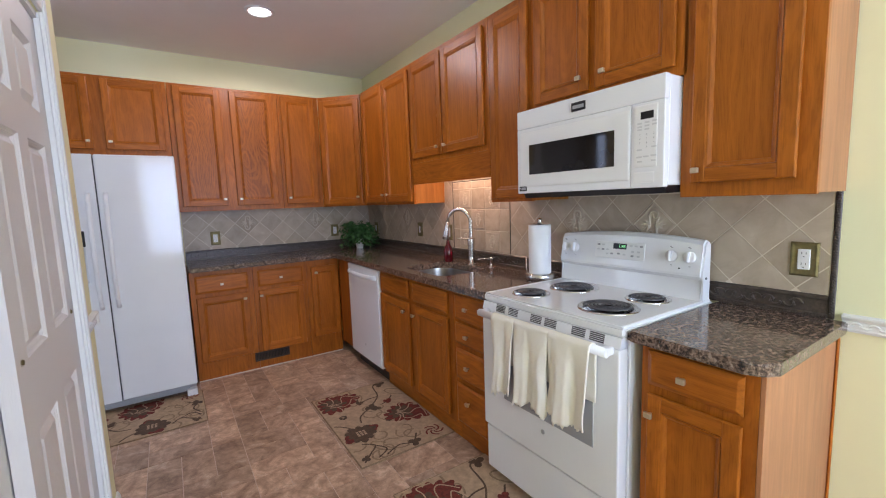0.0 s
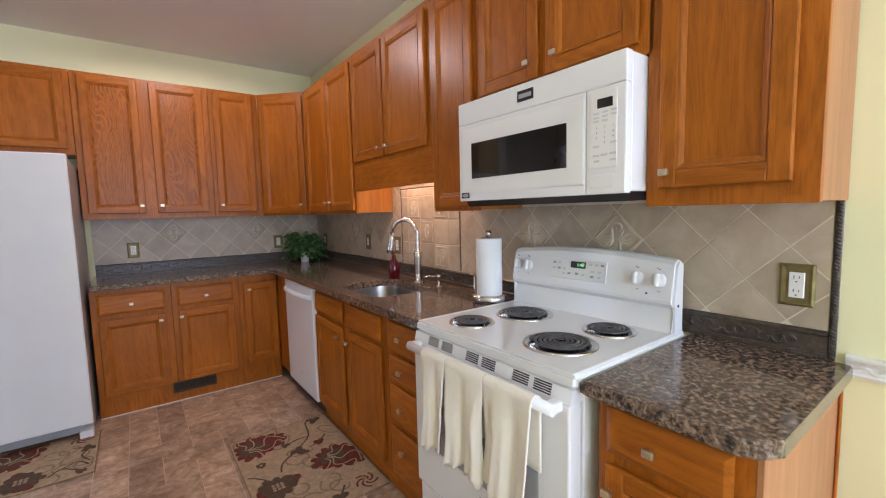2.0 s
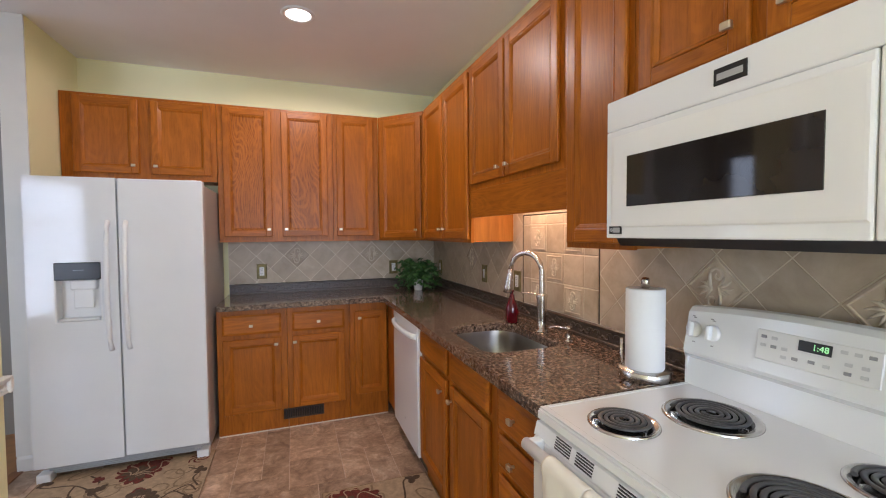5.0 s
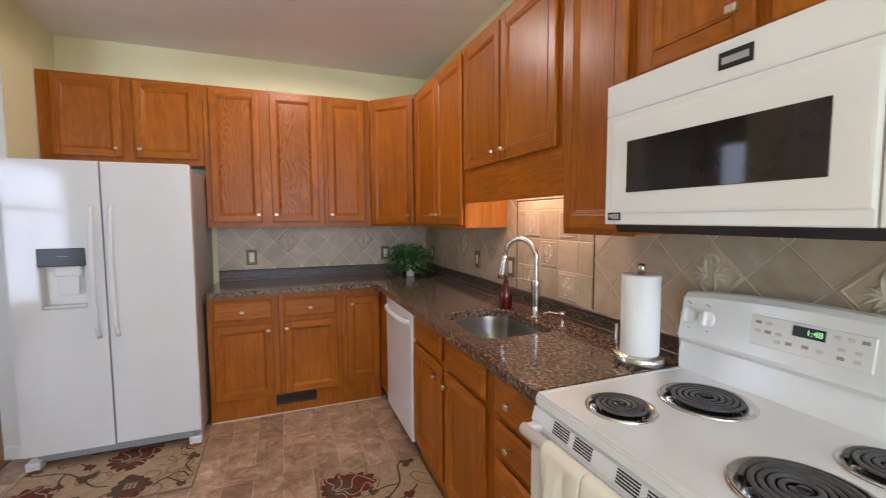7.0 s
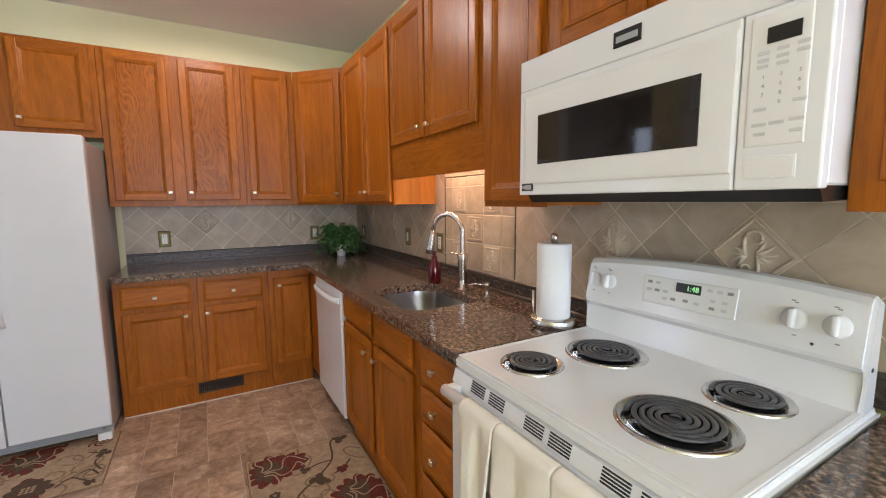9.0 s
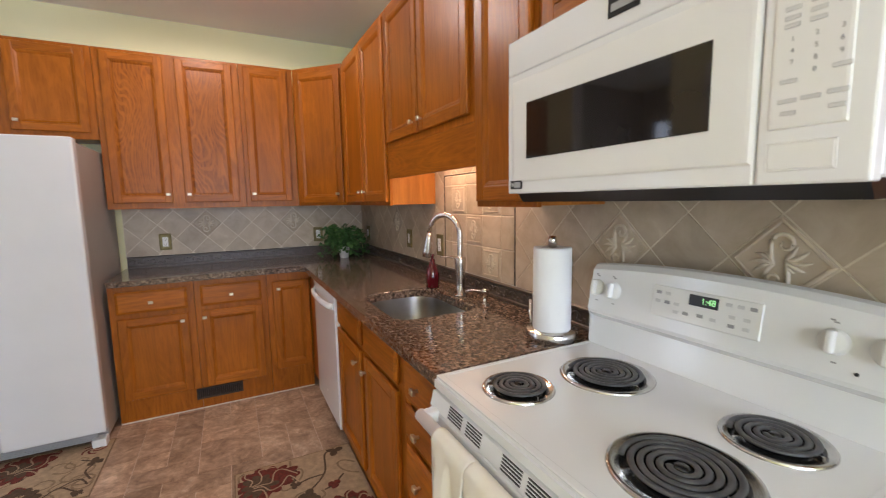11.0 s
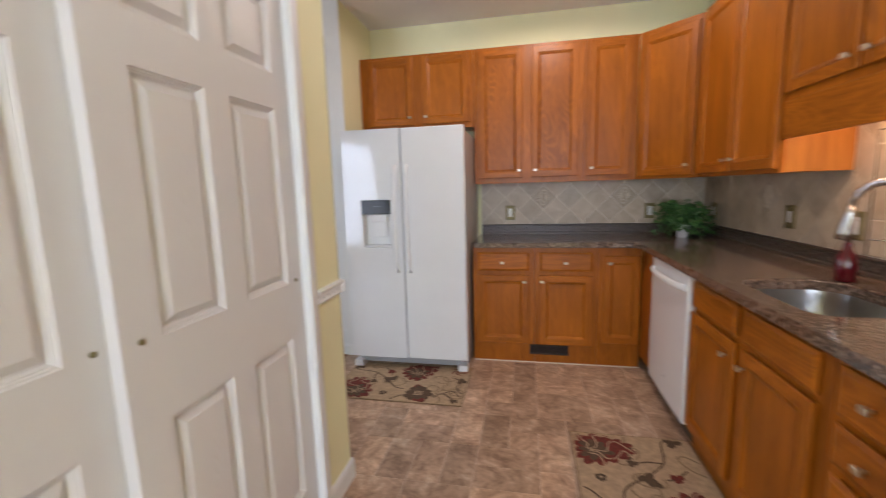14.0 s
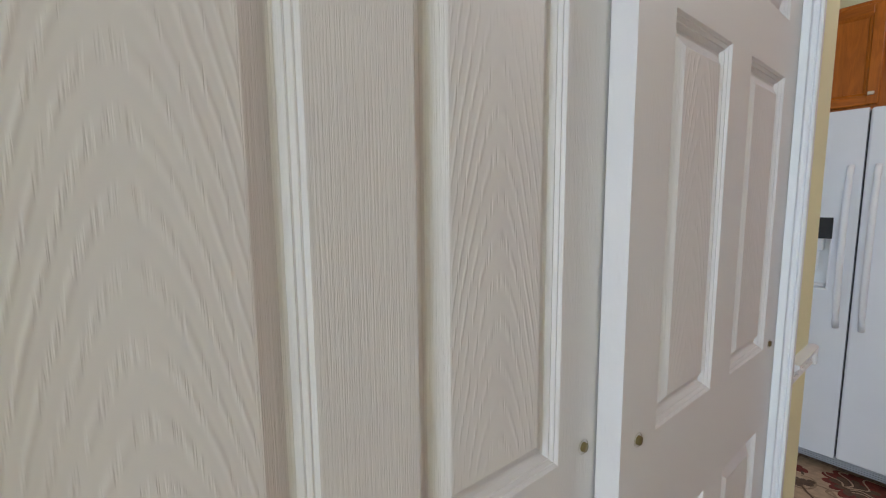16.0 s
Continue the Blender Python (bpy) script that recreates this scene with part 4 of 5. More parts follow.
part("release_button", bm, PLASTIC, ctl)
part("underside", made(prism, [(0.012, 0.010), (0.035, -0.022), (MD - 0.01, -0.012), (MD - 0.01, 0.010)], "x", 0.02, MW - 0.006), BLACK, mw, "black vented underside")

# ---------------------------------------------------------------- refrigerator
fr = thing("refrigerator", pose(-2.655, -0.84, 0), "white side-by-side refrigerator with a dispenser in its door", "refrigerator")
FW, FH = 0.870, 1.735
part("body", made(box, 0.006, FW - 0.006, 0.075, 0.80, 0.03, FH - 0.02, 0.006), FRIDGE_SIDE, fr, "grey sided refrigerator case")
XS = 0.428
fl = bmesh.new()
# freezer door with a hole for the dispenser
for a, b, c, d in ((0, 0.125, 0.09, FH), (0.345, XS - 0.003, 0.09, FH), (0.125, 0.345, 0.09, 0.905), (0.125, 0.345, 1.252, FH)):
    box(fl, a, b, 0.0, 0.07, c, d)
bmesh.ops.remove_doubles(fl, verts=fl.verts, dist=0.0001)
d1 = part("freezer_door", fl, FRIDGE, fr, "white freezer door with an ice dispenser")
part("fridge_door", made(box, XS + 0.003, FW, 0.0, 0.07, 0.09, FH, 0.010, 3), FRIDGE, fr, "white refrigerator door")
bm = bmesh.new()
nest(bm, 0.125, 0.345, 0.905, 1.252, [(0, 0.0), (0.008, 0.004), (0.014, 0.055), (0.016, 0.055)])
part("dispenser_niche", bm, PLASTIC, d1, "white dispenser recess")
part("dispenser_panel", made(box, 0.127, 0.343, -0.005, 0.050, 1.150, 1.250, 0.004, 2), BLACK, d1, "black dispenser control panel")
part("panel_mark", made(box, 0.215, 0.265, -0.006, -0.0049, 1.205, 1.2065), GREY, d1)
part("paddle", made(box, 0.205, 0.300, 0.018, 0.030, 0.985, 1.115, 0.006, 2), PLASTIC, d1)
part("spout", made(box, 0.190, 0.315, 0.010, 0.054, 1.090, 1.152, 0.010, 2), PLASTIC, d1)
part("drip_tray", made(box, 0.140, 0.330, 0.004, 0.054, 0.916, 0.930, 0.004), PLASTIC, d1)
for x, par in ((XS - 0.043, d1), (XS + 0.045, None)):
    bm = bmesh.new()
    pts = [(x, -0.002 - 0.046 * math.sin(math.pi * min(1, max(0, k / 20))) ** 0.45, 0.735 + 0.75 * k / 20) for k in range(21)]
    tube(bm, pts, 0.0125, 10, 1.0)
    part("handle", bm, PLASTIC, fr, "white bowed door handle")
bm = bmesh.new()
box(bm, 0.05, FW - 0.05, 0.045, 0.06, 0.035, 0.082)
for k in range(4):
    box(bm, 0.06, FW - 0.09, 0.040, 0.046, 0.040 + k * 0.010, 0.045 + k * 0.010)
part("toe_grille", bm, GREY, fr)
for x in (0.005, FW - 0.072):
    part("foot", made(box, x, x + 0.067, 0.005, 0.075, 0.001, 0.052, 0.006, 2), PLASTIC, fr)
for x in (0.03, FW - 0.10):
    part("hinge_cover", made(box, x, x + 0.07, 0.02, 0.13, FH - 0.02, FH + 0.003, 0.006, 2), PLASTIC, fr)
# dark bar put in as the shade between the two doors
part("seam", made(box, XS - 0.003, XS + 0.003, 0.03, 0.07, 0.09, FH - 0.01), GAP_SHADE, fr)

# ---------------------------------------------------------------- dishwasher
dw = thing("dishwasher", pose(-0.610, -0.908, 0, 0, 0, -90), "white built-in dishwasher under the counter", "dishwasher")
part("tub", made(box, 0.004, 0.592, 0.04, 0.56, 0.10, 0.872), GREY, dw)
dd = part("door", made(box, 0, 0.596, 0.0, 0.04, 0.108, 0.868, 0.006, 2), ENAMEL, dw)
bm = bmesh.new()
pts = [(0.03 + 0.536 * k / 16, 0.0 - 0.034 * math.sin(math.pi * k / 16) ** 0.4, 0.805) for k in range(17)]
tube(bm, pts, 0.012, 10, 1.4)
part("handle", bm, PLASTIC, dd, "white bowed bar handle")
part("badge", made(lathe, [(0, 0.002), (0.009, 0.002), (0.010, 0.0)], 20), GREY, dd, "round grey badge", pose(0.30, 0.0, 0.225, 90))
part("kick_plate", made(box, 0.01, 0.586, 0.06, 0.075, 0.005, 0.10), BLACK, dw)
part("latch", made(box, 0.585, 0.602, 0.004, 0.03, 0.655, 0.685, 0.003), PLASTIC, dw)

# ---------------------------------------------------------------- things on the counter
fc = thing("faucet", pose(-0.118, -2.01, 0.915), "brushed nickel pull-down kitchen faucet", "faucet")
part("base", made(lathe, [(0.0, 0), (0.030, 0), (0.030, 0.006), (0.019, 0.012), (0.020, 0.06), (0.025, 0.150), (0.027, 0.176), (0.026, 0.184), (0.016, 0.188), (0, 0.188)], 24), STEEL, fc)
bm = bmesh.new()
dirv = Vector((-0.40, 0.92, 0)).normalized()
pts = [Vector((0, 0, 0.15 + 0.02 * k)) for k in range(8)]
for k in range(1, 15):
    a = math.pi * k / 15 * 1.05
    pts.append(Vector((0, 0, 0.29)) + dirv * 0.095 * (1 - math.cos(a)) + Vector((0, 0, 0.095 * math.sin(a))))
tube(bm, pts, 0.0135, 14)
part("spout", bm, STEEL, fc)
bm = bmesh.new()
e0 = pts[-1]
dn = (pts[-1] - pts[-2]).normalized()
tube(bm, [e0, e0 + dn * 0.03, e0 + dn * 0.10, e0 + dn * 0.125], [0.0155, 0.0165, 0.023, 0.023], 16)
part("spray_head", bm, STEEL, fc)
bm = bmesh.new()
tube(bm, [(-0.005, 0.012, 0.180), (-0.03, 0.045, 0.184), (-0.055, 0.080, 0.184), (-0.064, 0.092, 0.183)], [0.011, 0.0085, 0.0075, 0.005], 10, 0.5)
part("lever", bm, STEEL, fc)

sd = thing("soap_dispenser", pose(-0.112, -2.215, 0.915), "brushed nickel soap pump beside the faucet", "soap pump")
part("pump", made(lathe, [(0, 0), (0.018, 0), (0.018, 0.005), (0.010, 0.010), (0.009, 0.05), (0.014, 0.052), (0.014, 0.068), (0, 0.070)], 18), STEEL, sd)
bm = bmesh.new()
tube(bm, [(0, 0, 0.058), (-0.04, 0.045, 0.060), (-0.062, 0.065, 0.054)], 0.0045, 8)
part("nozzle", bm, STEEL, sd)

sb = thing("soap_bottle", pose(-0.150, -1.77, 0.915), "dark red soap bottle beside the sink", "bottle")
part("bottle", made(lathe, [(0, 0), (0.031, 0), (0.035, 0.006), (0.036, 0.065), (0.031, 0.10), (0.017, 0.125), (0.014, 0.14)], 24), REDGLASS, sb)
part("cap", made(lathe, [(0.013, 0.138), (0.014, 0.140), (0.014, 0.150), (0.007, 0.153), (0.007, 0.165), (0.012, 0.167), (0.012, 0.175), (0, 0.176)], 20), REDGLASS, sb)
bm = bmesh.new()
tube(bm, [(0, 0, 0.170), (-0.02, -0.022, 0.170), (-0.026, -0.028, 0.163)], 0.0045, 8)
part("spout", bm, REDGLASS, sb)

pt = thing("paper_towel_holder", pose(-0.165, -2.695, 0.915), "white paper towel roll on a chrome stand", "paper towels")
part("stand", made(lathe, [(0, 0), (0.080, 0), (0.082, 0.003), (0.082, 0.030), (0.079, 0.033), (0.01, 0.033), (0.01, 0.30), (0.013, 0.302), (0.014, 0.325), (0.011, 0.335), (0, 0.337)], 36), STEEL, pt, "brushed steel stand with a knob")
part("roll", made(lathe, [(0.018, 0.034), (0.058, 0.034), (0.0605, 0.038), (0.0605, 0.296), (0.059, 0.300), (0.018, 0.300), (0.018, 0.034)], 40), PAPER, pt, "white embossed paper roll")
bm = bmesh.new()
tube(bm, [(-0.02, 0.082, 0.01), (-0.02, 0.084, 0.05), (-0.02, 0.084, 0.115)], 0.005, 10)
part("tear_arm", bm, CHROME, pt)

pl = thing("potted_plant", pose(-0.258, -0.325, 0.915), "green trailing ivy in a white ceramic pot", "plant")
part("pot", made(lathe, [(0, 0), (0.030, 0), (0.034, 0.004), (0.045, 0.085), (0.048, 0.088), (0.048, 0.096), (0.042, 0.096), (0.041, 0.088)], 28), POT, pl)
part("soil", made(lathe, [(0.0415, 0.089), (0, 0.089)], 20), SOIL, pl)
rnd = random.Random(5)
stems, leaves = bmesh.new(), bmesh.new()
for s in range(84):
    a, reach, lift = rnd.uniform(0, 6.283), rnd.uniform(0.06, 0.20), rnd.uniform(0.03, 0.17)
    drop = rnd.uniform(-0.02, 0.15) if reach > 0.09 else 0
    p = []
    for k in range(7):
        u = k / 6
        p.append(Vector((math.cos(a) * reach * u, math.sin(a) * reach * u, max(0.012, 0.088 + lift * math.sin(u * 2.4) - drop * u * u))))
    tube(stems, p, 0.0014, 5)
    for k in range(1, 7):
        for _ in range(2):
            c = p[k] + Vector((rnd.uniform(-1, 1), rnd.uniform(-1, 1), rnd.uniform(-0.4, 1))) * 0.016
            c.z = max(c.z, 0.016)
            sz = rnd.uniform(0.018, 0.034)
            q = Euler((rnd.uniform(-0.9, 0.9), rnd.uniform(-0.9, 0.9), a + rnd.uniform(-1.3, 1.3))).to_matrix()
            shape = [(-0.15, 0, 0), (0.05, 0.62, 0.05), (0.45, 0.55, 0.12), (0.75, 0.28, 0.05), (1.25, 0, -0.12), (0.75, -0.28, 0.05), (0.45, -0.55, 0.12), (0.05, -0.62, 0.05)]
            vs = [leaves.verts.new(c + q @ (Vector(w) * sz)) for w in shape]
            mid = leaves.verts.new(c + q @ (Vector((0.5, 0, -0.06)) * sz))
            for i in range(8):
                leaves.faces.new((vs[i], vs[(i + 1) % 8], mid))
part("stem", stems, LEAF, pl)
part("foliage", leaves, LEAF, pl)


# ---------------------------------------------------------------- outlets
def outlet(m, w=0.078, h=0.122, kind="outlet"):
    o = thing("wall_outlet" if kind == "outlet" else "light_switch", m, "cream %s in an aged brass plate" % ("double outlet" if kind == "outlet" else "rocker switch"), kind, "plates on the backsplash")
    bm = bmesh.new()
    nest(bm, -w / 2, w / 2, -h / 2, h / 2, [(0, 0), (0, -0.005), (0.006, -0.008), (0.014, -0.006), (0.016, -0.006)])
    part("plate", bm, BRONZE, o, "aged brass plate")
    if kind == "outlet":
        part("socket", made(box, -0.018, 0.018, -0.010, -0.006, -0.036, 0.036, 0.002), PLASTIC, o)
        for z in (-0.019, 0.019):
            for x, hh in ((-0.006, 0.0045), (0.006, 0.0035)):
                part("slot", made(box, x - 0.0009, x + 0.0009, -0.0106, -0.0098, z - hh + 0.003, z + hh + 0.003), BLACK, o)
            part("ground_hole", made(box, -0.002, 0.002, -0.0106, -0.0098, z - 0.011, z - 0.0075), BLACK, o)
        part("test_button", made(box, -0.006, 0.006, -0.0108, -0.0098, -0.003, 0.003), TRIM, o)
    else:
        part("rocker", made(box, -0.011, 0.011, -0.011, -0.006, -0.030, 0.030, 0.002), PLASTIC, o)


TF = -0.007
outlet(pose(TF, -3.796, 1.115, 0, 0, -90), 0.080, 0.120)
outlet(pose(TF, -2.585, 1.115, 0, 0, -90))
outlet(pose(TF, -1.585, 1.115, 0, 0, -90))
outlet(pose(TF, -1.13, 1.12, 0, 0, -90), kind="switch")
outlet(pose(TF, -0.205, 1.10, 0, 0, -90), kind="switch")
outlet(pose(-1.513, TF, 1.096))
outlet(pose(-0.40, TF, 1.096))


# ---------------------------------------------------------------- lamps
def can(x, y):
    d = thing("ceiling_downlight", pose(x, y, H), "white recessed ceiling downlight, lit", "ceiling light")
    part("trim_ring", made(lathe, [(0.070, -0.0005), (0.098, -0.0005), (0.098, -0.004), (0.090, -0.008), (0.072, -0.006), (0.070, -0.0005)], 40), TRIM, d)
    part("lens", made(lathe, [(0.071, -0.003), (0, -0.003)], 32), LAMP, d)


can(-1.21, -1.144)
can(-1.21, -3.3)


# ---------------------------------------------------------------- rugs
def rug(m, w, h, label, seed):
    """Flat woven kitchen rug with flowers, leaves and vines; origin at its middle."""
    r = thing("rug", m, label, "rug", "kitchen rugs")
    rnd = random.Random(seed)
    bm = bmesh.new()
    box(bm, -w / 2, w / 2, -h / 2, h / 2, 0.001, 0.007, 0.002)
    part("weave", bm, RUG_BASE, r)
    bm = bmesh.new()
    for a, b, c, d in ((-w / 2 - 0.003, w / 2 + 0.003, -h / 2 - 0.003, -h / 2 + 0.004), (-w / 2 - 0.003, w / 2 + 0.003, h / 2 - 0.004, h / 2 + 0.003), (-w / 2 - 0.003, -w / 2 + 0.004, -h / 2 + 0.004, h / 2 - 0.004), (w / 2 - 0.004, w / 2 + 0.003, -h / 2 + 0.004, h / 2 - 0.004)):
        box(bm, a, b, c, d, 0.0008, 0.0082, 0.002)
    part("binding", bm, RUG_TAN, r)

    def inside(p):
        return abs(p[0]) < w / 2 - 0.014 and abs(p[1]) < h / 2 - 0.014

    def blob(name, cx, cy, rad, n, dep, mat, z, rot, sq=1.0):
        b = bmesh.new()
        ring = []
        for k in range(72):
            a = 2 * math.pi * k / 72
            rr = rad * (1 - dep + dep * abs(math.cos(n * a / 2)) ** 0.7) * (1 + 0.10 * math.sin(3 * a + rot * 7))
            x, y = rr * math.cos(a) * sq, rr * math.sin(a)
            x, y = cx + x * math.cos(rot) - y * math.sin(rot), cy + x * math.sin(rot) + y * math.cos(rot)
            ring.append((max(-w / 2 + 0.01, min(w / 2 - 0.01, x)), max(-h / 2 + 0.01, min(h / 2 - 0.01, y))))
        low, hi = [b.verts.new((*p, 0.0066)) for p in ring], [b.verts.new((*p, z)) for p in ring]
        mid = b.verts.new((sum(p[0] for p in ring) / 72, sum(p[1] for p in ring) / 72, z))
        for k in range(72):
            j = (k + 1) % 72
            b.faces.new((low[k], low[j], hi[j], hi[k]))
            b.faces.new((hi[k], hi[j], mid))
        part(name, b, mat, r)

    def strip(name, pts, wd, mat, z):
        b = bmesh.new()
        pts = [Vector(p) for p in pts if inside(p)]
        if len(pts) < 3:
            b.free()
            return
        pr = None
        for i, p in enumerate(pts):
            d = pts[min(i + 1, len(pts) - 1)] - pts[max(i - 1, 0)]
            nn = Vector((-d.y, d.x)).normalized() * wd
            c = (b.verts.new((*(p + nn), z)), b.verts.new((*(p - nn), z)))
            if pr:
                b.faces.new((pr[0], pr[1], c[1], c[0]))
            pr = c
        part(name, b, mat, r)

    kx, ky = w / 0.58, h / 0.90

    def curve(pts, n=14):
        """A smooth line through a few points."""
        q = [pts[0]] + list(pts) + [pts[-1]]
        out = []
        for p0, p1, p2, p3 in zip(q, q[1:], q[2:], q[3:]):
            for k in range(n):
                t = k / n
                out.append(tuple(0.5 * (2 * p1[c] + (p2[c] - p0[c]) * t + (2 * p0[c] - 5 * p1[c] + 4 * p2[c] - p3[c]) * t * t + (3 * p1[c] - p0[c] - 3 * p2[c] + p3[c]) * t ** 3) * (kx, ky)[c] for c in (0, 1)))
        return out + [(pts[-1][0] * kx, pts[-1][1] * ky)]

    def at(x, y):
        return x * kx, y * ky

    # faint outlined loops under the flowers
    for i in range(17):
        cx, cy = rnd.uniform(-0.24, 0.26), rnd.uniform(-0.41, 0.40)
        rx, ry, tl = rnd.uniform(0.03, 0.06), rnd.uniform(0.04, 0.085), rnd.uniform(0, 3)
        ring = [(cx + rx * math.cos(k * 0.9) * math.cos(tl) - ry * math.sin(k * 0.9) * math.sin(tl), cy + rx * math.cos(k * 0.9) * math.sin(tl) + ry * math.sin(k * 0.9) * math.cos(tl)) for k in range(7)]
        strip("loop", curve(ring), 0.0055, RUG_TAN, 0.0074 + 0.00004 * i)
    # vines with leaf tips
    vines = (((0.22, 0.42), (0.15, 0.41), (0.115, 0.25), (0.02, 0.14), (-0.09, 0.05), (-0.12, -0.03)),
             ((0.11, 0.24), (0.04, 0.24), (-0.03, 0.22)), ((-0.26, -0.42), (-0.20, -0.36), (-0.15, -0.30), (-0.21, -0.25)),
             ((-0.15, -0.30), (-0.11, -0.37), (-0.18, -0.42)), ((-0.13, -0.42), (-0.04, -0.38), (0.04, -0.40), (0.10, -0.33)),
             ((-0.28, 0.03), (-0.24, 0.00), (-0.20, -0.05)), ((0.20, 0.20), (0.14, 0.14), (0.09, 0.12)))
    for i, v in enumerate(vines):
        strip("vine", curve(v), 0.0050, RUG_DARK, 0.0080 + 0.0001 * i)
    for i, (x, y, a, rad) in enumerate(((0.20, 0.415, 0.2, 0.040), (0.01, 0.12, 0.9, 0.040), (0.035, 0.09, -0.4, 0.030), (0.05, -0.405, 0.3, 0.036), (0.14, 0.14, 0.6, 0.032), (-0.24, -0.39, 0.8, 0.026), (-0.03, 0.22, 0.1, 0.024))):
        blob("leaf", *at(x, y), rad, 3, 0.62, RUG_DARK if i != 4 else RUG_RED, 0.0090 + 0.0001 * i, a, 1.1)

    def palmette(x, y, a, rad):
        """A large fan flower, half red and half brown, cut by pale scrolls."""
        cx, cy = at(x, y)
        blob("petals", cx, cy, rad, 13, 0.30, RUG_RED, 0.0096, a, 1.25)
        blob("inner_petals", cx - 0.25 * rad * math.cos(a), cy - 0.25 * rad * math.sin(a), rad * 0.66, 9, 0.4, RUG_DARK, 0.0100, a, 1.1)
        blob("flower_heart", cx + 0.45 * rad * math.cos(a), cy + 0.45 * rad * math.sin(a), rad * 0.30, 7, 0.4, RUG_RED, 0.0102, a)
        for j in range(5):
            b = a + (j - 2) * 0.52
            pts = [(cx - rad * 0.7 * math.cos(a) + rad * (0.2 + 0.33 * k) * math.cos(b + 0.3 * math.sin(k * 1.7 + j)), cy - rad * 0.7 * math.sin(a) + rad * (0.2 + 0.33 * k) * math.sin(b + 0.3 * math.sin(k * 1.7 + j))) for k in range(6)]
            strip("scroll", curve([(p[0] / kx, p[1] / ky) for p in pts], 6), 0.0035, RUG_BASE, 0.0104 + 0.0001 * j)

    palmette(-0.155, 0.315, 0.35, 0.125)
    palmette(0.175, -0.075, -0.55, 0.122)
    cx, cy = at(-0.165, -0.14)
    blob("red_petal", *at(-0.235, -0.165), 0.045, 4, 0.2, RUG_RED, 0.0094, 0.6)
    blob("red_petal", *at(-0.095, -0.12), 0.045, 4, 0.2, RUG_RED, 0.0095, 0.3)
    blob("petals", cx, cy, 0.094, 10, 0.28, RUG_DARK, 0.0098, 0.2)
    for i in range(3):
        for j in range(3):
            part("heart_square", made(box, cx - 0.028 + i * 0.020, cx - 0.014 + i * 0.020, cy - 0.028 + j * 0.020, cy - 0.014 + j * 0.020, 0.0090, 0.0103), RUG_BASE, r)
    for x, y in ((-0.03, 0.34), (-0.19, 0.10), (0.04, -0.085), (-0.04, 0.27)):
        blob("small_flower", *at(x, y), 0.026, 6, 0.3, RUG_DARK, 0.0092, x * 9)
        blob("flower_eye", *at(x, y), 0.009, 5, 0.3, RUG_BASE, 0.0095, 0.0)
    for k in range(5):
        a = k * 1.26
        q = [(0.20 + 0.012 * j * math.cos(a + 0.45 * j), -0.365 + 0.012 * j * math.sin(a + 0.45 * j)) for j in range(1, 6)]
        strip("corner_scroll", curve(q, 6), 0.0050, RUG_RED, 0.0092 + 0.0001 * k)


rug(pose(-0.852, -1.930, 0), 0.58, 0.90, "beige rug with dark red flowers before the sink", 11)
rug(pose(-0.825, -3.105, 0), 0.55, 0.90, "beige rug with dark red flowers before the range", 11)
rug(pose(-2.20, -1.035, 0, 0, 0, 90), 0.545, 0.875, "beige rug with dark red flowers before the refrigerator", 11)


# ---------------------------------------------------------------- backsplash tiles
def clip(poly, box4):
    """The part of a polygon inside a rectangle."""
    a0, a1, b0, b1 = box4
    for ax, lim, sg in ((0, a0, 1), (0, a1, -1), (1, b0, 1), (1, b1, -1)):
        out = []
        for i in range(len(poly)):
            p, q = poly[i - 1], poly[i]
            ip, iq = sg * (p[ax] - lim) >= 0, sg * (q[ax] - lim) >= 0
            if ip != iq:
                t = (lim - p[ax]) / (q[ax] - p[ax])
                out.append((p[0] + t * (q[0] - p[0]), p[1] + t * (q[1] - p[1])))
            if iq:
                out.append(q)
        poly = out
        if not poly:
            return []
    return poly


def curls(bm, s):
    """Carved S-scroll with leaf sprays of an accent tile, about its middle, towards local -y."""
    half = []
    for k in range(26):
        a = 2.9 - k / 25 * 6.6
        r = 0.0155 - 0.0105 * k / 25
        half.append((0.003 + r * math.cos(a) + 0.004 * k / 25, 0.028 + r * math.sin(a)))
    stem = [(-0.0125 + 0.0005 * k, 0.0285 - 0.0285 * k / 6) for k in range(1, 7)]
    line = half[::-1] + stem
    for sg in (1, -1):
        pts = [(sg * x * s, -0.0005, sg * z * s) for x, z in line]
        tube(bm, pts, [(0.0016 + 0.0018 * min(1, k / 14)) * s for k in range(len(pts))], 6)
        for ang, reach in ((150, 0.030), (178, 0.034), (206, 0.032), (234, 0.026), (126, 0.022)):
            c, d = math.cos(radians(ang)), math.sin(radians(ang))
            pts = [(sg * (-0.006 + c * reach * u / 5) * s, -0.0005, sg * (-0.004 + d * reach * u / 5 + 0.004 * math.sin(u * 0.63)) * s) for u in range(6)]
            tube(bm, pts, [0.0008 * s, 0.0026 * s, 0.0038 * s, 0.0036 * s, 0.0022 * s, 0.0006 * s], 6)


